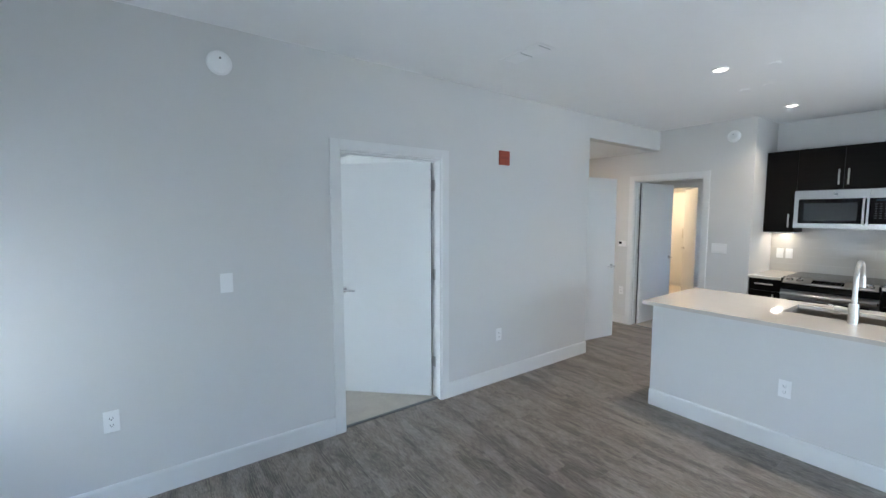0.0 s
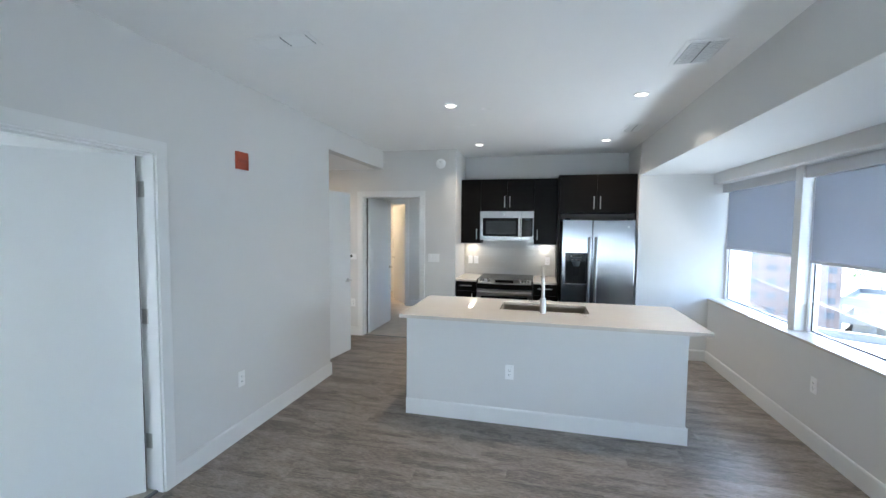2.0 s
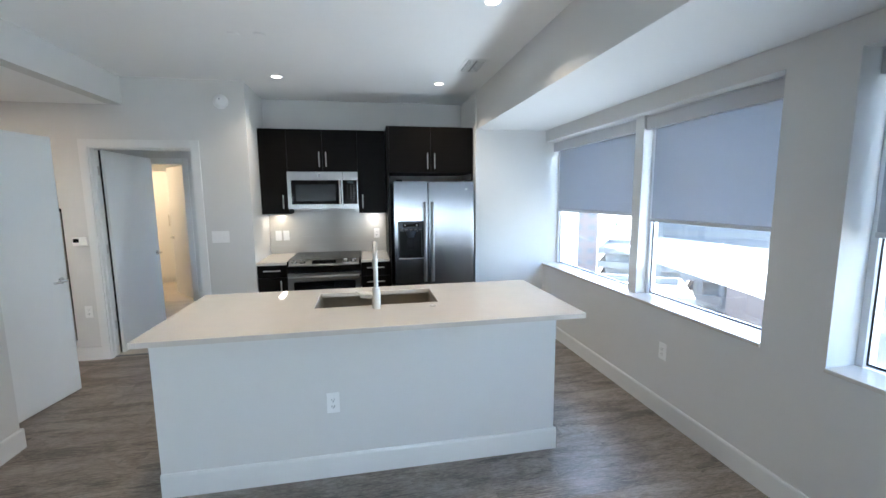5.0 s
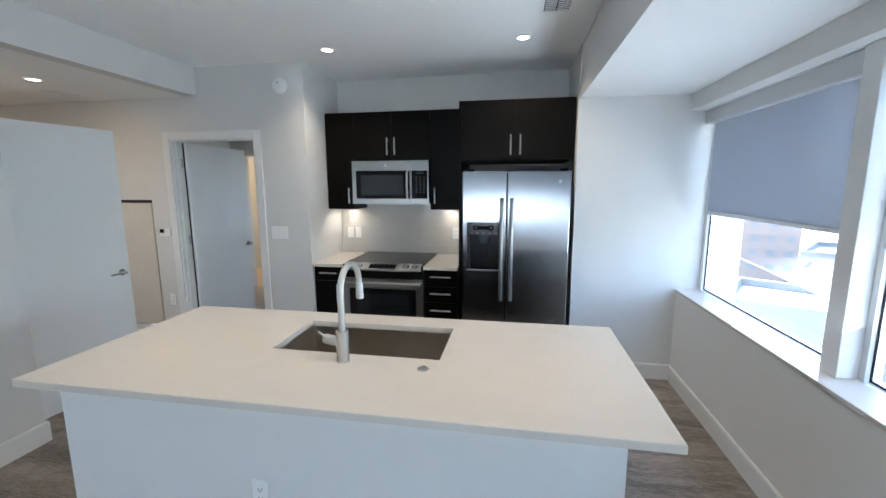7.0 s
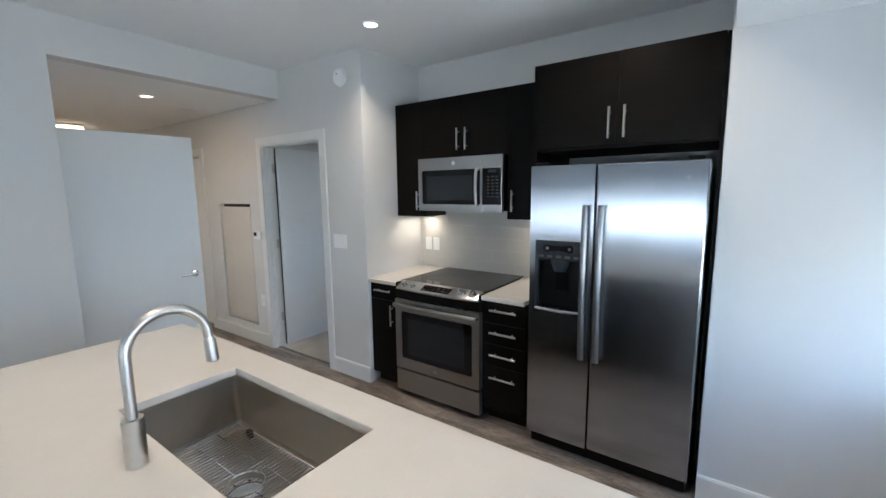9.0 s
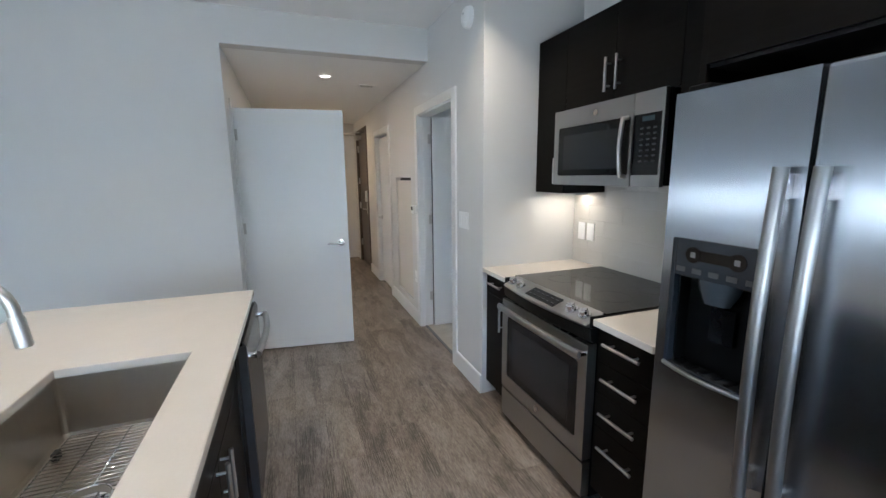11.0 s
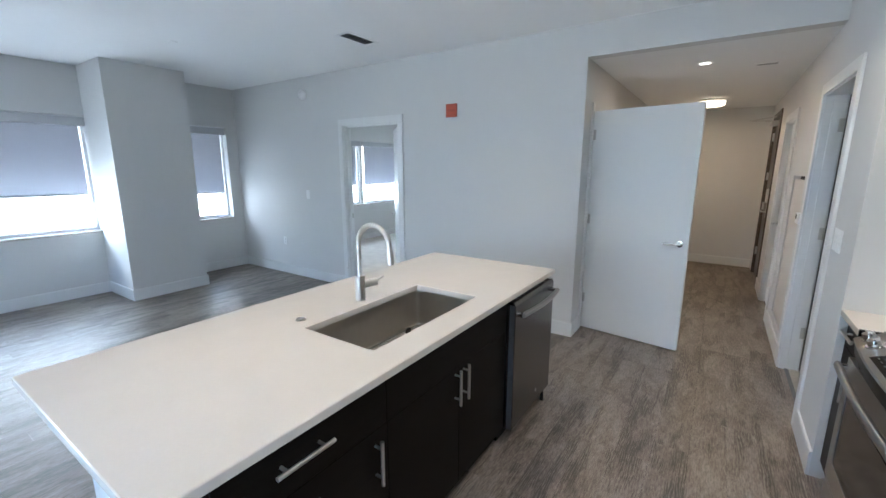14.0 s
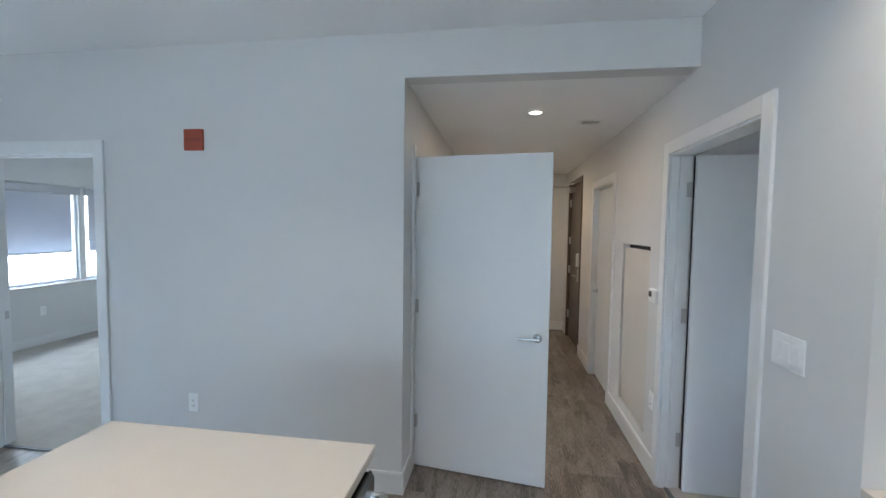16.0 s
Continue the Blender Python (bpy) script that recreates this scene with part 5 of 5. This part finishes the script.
# red fire alarm strobe on the long wall
al = thing("fire_alarm", 5.495, YN, 2.148, 0, "flat square red fire alarm device on the wall", "fire alarm")
part("plate", boxes([((5.430, YN - 0.018, 2.082), (5.560, YN - 0.0005, 2.214))], 0.004), REDP, al)
part("lens_bar", boxes([((5.445, YN - 0.0205, 2.136), (5.545, YN - 0.018, 2.160))], 0.001), mat("dull_red", (0.34, 0.06, 0.03), 0.3), al, "dull red lens strip")


def detector(x, y, z, ax, out, label):
    d = thing("smoke_detector", x, y, z, 0, label, "smoke detector", "smoke detectors")
    v = Vector((out, 0, 0)) if ax == "x" else Vector((0, out, 0))
    o = Vector((x, y, z))
    bm = B()
    tube(bm, [o + v * h for h in (0.0005, 0.012, 0.0121, 0.030, 0.040, 0.046)], 0, 32, [0.069, 0.069, 0.064, 0.062, 0.050, 0.030])
    part("housing", bm, WHITEP, d)
    bm = B()
    c = o + v * 0.044 + Vector((0, 0, 0.018))
    tube(bm, [c, c + v * 0.003], 0.006, 14)
    part("test_button", bm, MARK, d, "grey test button")
    return d


detector(3.145, YN, 2.52, "y", -1, "round white smoke detector on the long wall")
detector(XE, 4.195, 2.535, "x", -1, "round white smoke detector high on the wall")

# thermostat
th = thing("thermostat", XE, 5.535, 1.192, 0, "white thermostat with small grey display", "thermostat")
part("housing", boxes([((XE - 0.028, 5.473, 1.150), (XE - 0.0005, 5.598, 1.234))], 0.006), WHITEP, th)
part("display", boxes([((XE - 0.0292, 5.540, 1.184), (XE - 0.028, 5.588, 1.220))]), GREYP, th, "grey display")


def can_light(x, y, z, glow, label):
    c = thing("recessed_light", x, y, z, 0, label, "ceiling light", "recessed lights")
    bm = B()
    n = 32
    prof = [(0.058, 0.0), (0.062, -0.006), (0.046, -0.007), (0.043, -0.001)]
    rings = [[bm.verts.new((x + r * math.cos(2 * math.pi * k / n), y + r * math.sin(2 * math.pi * k / n), z + h)) for k in range(n)] for r, h in prof]
    for a, b in zip(rings, rings[1:]):
        for k in range(n):
            bm.faces.new((a[k], a[(k + 1) % n], b[(k + 1) % n], b[k]))
    part("trim_ring", bm, WHITEP, c)
    bm = B()
    tube(bm, [(x, y, z - 0.0035), (x, y, z - 0.0005)], 0.044, 28)
    part("lens", bm, glow, c, "lit lens")


for _x, _y in ((8.187, 3.62), (8.187, 2.055), (6.393, 3.62), (6.393, 2.055)):
    can_light(_x, _y, CEILZ, GLOW, "small round recessed ceiling light, lit")
can_light(7.64, 5.84, HALLZ, GLOW, "small round recessed hall light, lit")
fl = thing("flush_light", 7.65, 8.28, HALLZ, 0, "round flush hall ceiling light, lit warm", "ceiling light")
bm = B()
tube(bm, [(7.65, 8.28, HALLZ - h) for h in (0.0005, 0.025, 0.0255)], 0, 36, [0.165, 0.165, 0.15])
part("ring", bm, NICKEL, fl, "satin nickel ring")
bm = B()
tube(bm, [(7.65, 8.28, HALLZ - h) for h in (0.026, 0.07, 0.085, 0.092)], 0, 36, [0.158, 0.155, 0.12, 0.05])
part("diffuser", bm, GLOWW, fl, "glowing white diffuser")
bl = thing("flush_light", 11.5, 6.85, CEILZ, 0, "round bathroom ceiling light, lit warm", "ceiling light")
bm = B()
tube(bm, [(11.5, 6.85, CEILZ - h) for h in (0.0005, 0.07, 0.09)], 0, 28, [0.15, 0.15, 0.10])
part("diffuser", bm, GLOWW, bl)


def vent(x0, y0, x1, y1, z, along, label, rows=2, slats=12, fill=0.2, lean=False):
    """A ceiling register: flat flange, black sheet for the shade inside, slanted blades in rows."""
    v = thing("ceiling_vent", (x0 + x1) / 2, (y0 + y1) / 2, z, 0, label, "ceiling vent", "ceiling vents")
    m = 0.028
    part("flange", boxes([((x0, y0, z - 0.005), (x1, y0 + m, z - 0.0005)), ((x0, y1 - m, z - 0.005), (x1, y1, z - 0.0005)), ((x0, y0 + m, z - 0.005), (x0 + m, y1 - m, z - 0.0005)), ((x1 - m, y0 + m, z - 0.005), (x1, y1 - m, z - 0.0005))], 0.001), WHITEP, v)
    # no duct behind: its darkness is the colour of this sheet
    part("throat", boxes([((x0 + m, y0 + m, z - 0.0015), (x1 - m, y1 - m, z - 0.0005))]), BLACKP, v, "black sheet for the shade inside the vent")
    a0, a1, b0, b1 = (x0 + m, x1 - m, y0 + m, y1 - m) if along == "x" else (y0 + m, y1 - m, x0 + m, x1 - m)
    for r in range(rows):
        lo = b0 + (b1 - b0) * r / rows + 0.004
        hi = b0 + (b1 - b0) * (r + 1) / rows - 0.004
        for k in range(slats):
            a = a0 + (a1 - a0) * (k + 0.5) / slats
            w = (a1 - a0) / slats * fill
            if lean:
                part("slat", slab(B(), [(a - w, z - 0.0016), (a - w, z - 0.0026), (a + w, z - 0.010), (a + w, z - 0.009)], "y", lo, hi), WHITEP, v)
                continue
            p, q = (a - w, lo, z - 0.006), (a + w, hi, z - 0.002)
            if along == "y":
                p, q = (p[1], p[0], p[2]), (q[1], q[0], q[2])
            part("slat", boxes([(p, q)]), WHITEP, v)
    return v


vent(4.86, 4.10, 5.04, 4.48, CEILZ, "x", "white two-row slot diffuser in the ceiling", 2, 5, 0.27, True)
vent(5.42, 1.775, 5.81, 2.03, CEILZ, "x", "white ceiling register beside the beam", 2, 14)
vent(7.40, 1.755, 7.775, 1.965, CEILZ, "x", "white ceiling register beside the beam", 2, 12)
vent(8.00, 6.10, 8.20, 6.25, HALLZ, "x", "small white hall ceiling register", 1, 9)


def sprinkler(x, y, z):
    bm = B()
    tube(bm, [(x, y, z - h) for h in (0.0005, 0.004, 0.0041, 0.007)], 0, 24, [0.042, 0.040, 0.034, 0.032])
    solo("sprinkler_cover", bm, WHITEP, (x, y, z), "flat round white sprinkler cover", "sprinkler", "sprinkler covers")


for _p in ((6.57, 3.33, CEILZ), (7.155, 3.70, CEILZ), (7.145, 3.525, CEILZ), (3.44, 3.39, CEILZ)):
    sprinkler(*_p)
# bathroom tall cupboard seen through both doors
bc = thing("bathroom_cabinet", 12.6, 6.35, 0, 0, "tall white bathroom cupboard with bar handles", "cabinet")
part("body", boxes([((12.42, 5.9, 0), (12.898, 6.9, 2.1))], 0.002), TRIM, bc)
for _y0, _y1, _h in ((5.9, 6.4, 6.36), (6.4, 6.9, 6.44)):
    d_ = part("door", boxes([((12.40, _y0 + 0.002, 0.08), (12.419, _y1 - 0.002, 2.09))], 0.002), DOORW, bc)
    _bm = B()
    tube(_bm, [(12.37, _h, 1.08), (12.37, _h, 1.30)], 0.006, 10)
    for _z in (1.11, 1.27):
        tube(_bm, [(12.40, _h, _z), (12.37, _h, _z)], 0.005, 8)
    part("handle", _bm, NICKEL, d_)

# ---- outside: the city below ----
GZ = -38.0
solo("ground", boxes([((-3000, -3000, GZ - 1), (3000, 3000, GZ))]), ASPHALT, (0, 0, GZ), "grey city ground far below", "ground", kind="structure")


def building(x, y, rz, w, d, top, material, floors, bays, label, win=(0.6, 0.55), roofm=None):
    """A block w wide, d deep; window pieces on its four sides, a flat roof with parapet."""
    b = thing("office_building", x, y, GZ, rz, label, "building")
    h = top - GZ
    part("wall", boxes([((-w / 2, -d / 2, 0), (w / 2, d / 2, h))]), material, b, local=True)
    part("roof", boxes([((-w / 2 + 0.4, -d / 2 + 0.4, h), (w / 2 - 0.4, d / 2 - 0.4, h + 0.1))]), roofm or ROOFM, b, local=True)
    p = 0.35
    part("parapet", boxes([((-w / 2, -d / 2, h), (w / 2, -d / 2 + p, h + 0.9)), ((-w / 2, d / 2 - p, h), (w / 2, d / 2, h + 0.9)), ((-w / 2, -d / 2 + p, h), (-w / 2 + p, d / 2 - p, h + 0.9)),
                           ((w / 2 - p, -d / 2 + p, h), (w / 2, d / 2 - p, h + 0.9))]), material, b, local=True)
    fh = 3.6
    for side in range(4):
        span = w if side % 2 == 0 else d
        n = max(2, int(bays * span / w))
        ww, wh = span / n * win[0], fh * win[1]
        me = mesh_of("window", boxes([((-ww / 2, -0.12, -wh / 2), (ww / 2, 0.05, wh / 2))]), FARGLASS)
        for f in range(floors):
            z = h - 1.2 - fh * (f + 0.5)
            if z < 2:
                break
            for k in range(n):
                o = new("window", me)
                o.parent = b
                u = -span / 2 + span * (k + 0.5) / n
                o.matrix_basis = pose(0, 0, 0, 0, 0, 90 * side) @ pose(u, -(d if side % 2 == 0 else w) / 2, z)
    return b


def garage(x, y, rz, w, d, top, label, stair=None):
    """Open parking decks: slabs and upstands over dark gaps, a stair tower at a corner."""
    g = thing("parking_garage", x, y, GZ, rz, label, "parking garage")
    h = top - GZ
    n = int(h / 3.1)
    part("core", boxes([((-w / 2 + 1.5, -d / 2 + 1.5, 0), (w / 2 - 1.5, d / 2 - 1.5, h - 1.2))]), DECKD, g, "shaded parking interior", local=True)
    for k in range(n + 1):
        z = h - 3.1 * k
        part("deck", boxes([((-w / 2, -d / 2, z - 1.1), (w / 2, d / 2, z - 0.6)), ((-w / 2, -d / 2, z - 0.6), (w / 2, -d / 2 + 0.3, z + 0.3)), ((-w / 2, d / 2 - 0.3, z - 0.6), (w / 2, d / 2, z + 0.3)),
                            ((-w / 2, -d / 2 + 0.3, z - 0.6), (-w / 2 + 0.3, d / 2 - 0.3, z + 0.3)), ((w / 2 - 0.3, -d / 2 + 0.3, z - 0.6), (w / 2, d / 2 - 0.3, z + 0.3))]), CONCRETE, g, local=True)
    for k in range(7):
        u = -w / 2 + w * k / 6
        for s in (-d / 2 + 0.1, d / 2 - 0.5):
            part("pillar", boxes([((u - 0.3 if k else u, s, 0), (u + 0.3 if k < 6 else u, s + 0.4, h - 0.7))]), CONCRETE, g, local=True)
    if stair:
        part("stair_tower", boxes([((stair[0], d / 2 + 0.01, 0), (stair[1], d / 2 + 3, h + 0.6))]), PINKF, g, "pale pink stair tower", local=True)
    return g


def tree(x, y, s):
    t = thing("street_tree", x, y, GZ, random.uniform(0, 360), "leafy green street tree far below", "tree", "street trees")
    bm = B()
    tube(bm, [(0, 0, 0), (0.1, 0, s * 0.3), (0, 0.1, s * 0.6)], 0, 8, [0.3, 0.22, 0.1])
    for k in range(5):
        a = k * 1.26
        tube(bm, [(0, 0, s * 0.35), (math.cos(a) * s * 0.25, math.sin(a) * s * 0.25, s * 0.65)], 0, 6, [0.12, 0.04])
    part("trunk", bm, BARK, t, local=True)
    bm = B()
    for k in range(260):
        a, e, r = random.uniform(0, 6.283), random.uniform(-0.6, 1.3), s * 0.36 * random.uniform(0.5, 1.05)
        c = Vector((r * math.cos(a) * math.cos(e), r * math.sin(a) * math.cos(e), s * 0.68 + r * math.sin(e) * 0.8))
        q = Euler((random.uniform(0, 6), random.uniform(0, 6), random.uniform(0, 6))).to_matrix()
        w = random.uniform(0.35, 0.75)
        bm.faces.new([bm.verts.new(c + q @ Vector(p)) for p in ((-w, 0, 0), (0, -w * 0.6, 0.1), (w, 0, 0), (0, w * 0.6, -0.1))])
    part("crown", bm, LEAF, t, local=True)


building(135, -50, 68, 44, 22, 20.0, BRICKF, 12, 12, "pale brick office block with rows of windows", (0.5, 0.42))
garage(85, -63, 51, 25, 18, -10.2, "pale concrete parking garage with open decks")
garage(50, -48, 42, 14, 16, -8.4, "pale concrete parking garage with stair tower", (-1.9, 1.7))
building(113, -115, 43, 46, 20, -6.0, CONCRETE, 9, 12, "low glass-fronted office building", (0.94, 0.62), ROOFM)
building(28, -36, 31, 10, 10, 30.0, TOWERW, 18, 3, "white tower with dark glass windows", (0.6, 0.55))
building(47.5, -26.6, 56, 15, 11, -9.8, TOWERW, 6, 6, "low white block with a flat roof", (0.4, 0.45))
building(-30, 8, 0, 16, 70, 14.0, WHITEWALL, 14, 4, "white rendered block across the street", (0.55, 0.42))
building(210, -190, 40, 60, 30, -16.0, CONCRETE, 6, 14, "pale flat-roofed office block far below", (0.6, 0.5))
building(20, -120, 0, 60, 30, -18.0, CONCRETE, 6, 14, "pale flat-roofed office block far below", (0.6, 0.5))
for _k in range(26):
    _a, _r = radians(random.uniform(-47, -31)), random.uniform(300, 430)
    tree(_r * math.cos(_a), _r * math.sin(_a), random.uniform(17, 24))

# ---- plank floor ----
flo = solo("floor", boxes([((XW - 0.3, YS - 0.3, -0.12), (KB, YN + 0.07, -0.004)), ((HX - T, YN + 0.07, -0.12), (XE + T + 0.1, HEND + T, -0.004))]), UNDER, (0, 0, 0), "grey-brown oak-look vinyl plank floor", "floor", kind="structure")
PW, PL, GAP = 0.178, 1.22, 0.0006
_planks = {}


def plank(x0, x1, y0, y1):
    if x1 - x0 < 0.01 or y1 - y0 < 0.01:
        return
    key = (round(x1 - x0 - GAP, 3), round(y1 - y0 - GAP, 3))
    if key not in _planks:
        _planks[key] = mesh_of("plank", boxes([((-key[0] / 2, -key[1] / 2, -0.0035), (key[0] / 2, key[1] / 2, 0))]), OAK)
    o = new("plank", _planks[key])
    o.parent = flo
    o.matrix_basis = pose((x0 + x1) / 2, (y0 + y1) / 2, 0)


x = XW
rng = random.Random(5)
while x < KB:
    x1 = min(x + PW, KB)
    lo = YS
    hi = YN + 0.036
    y = lo - rng.choice((0.0, 0.2, 0.41, 0.61, 0.81, 1.02))
    hx0, hx1 = max(x, HX), min(x1, XE + 0.045)
    inhall = hx1 - hx0 > 0.01
    whole = inhall and hx1 - hx0 > x1 - x - 0.001
    while y < (HEND if inhall else hi):
        a, b = max(y, lo), min(y + PL, HEND if inhall else hi)
        if b > hi and not whole:
            plank(x, x1, a, min(b, hi))
            plank(hx0, hx1, max(a, hi), b)
        else:
            plank(x, x1, a, b)
        y += PL
    x = x1
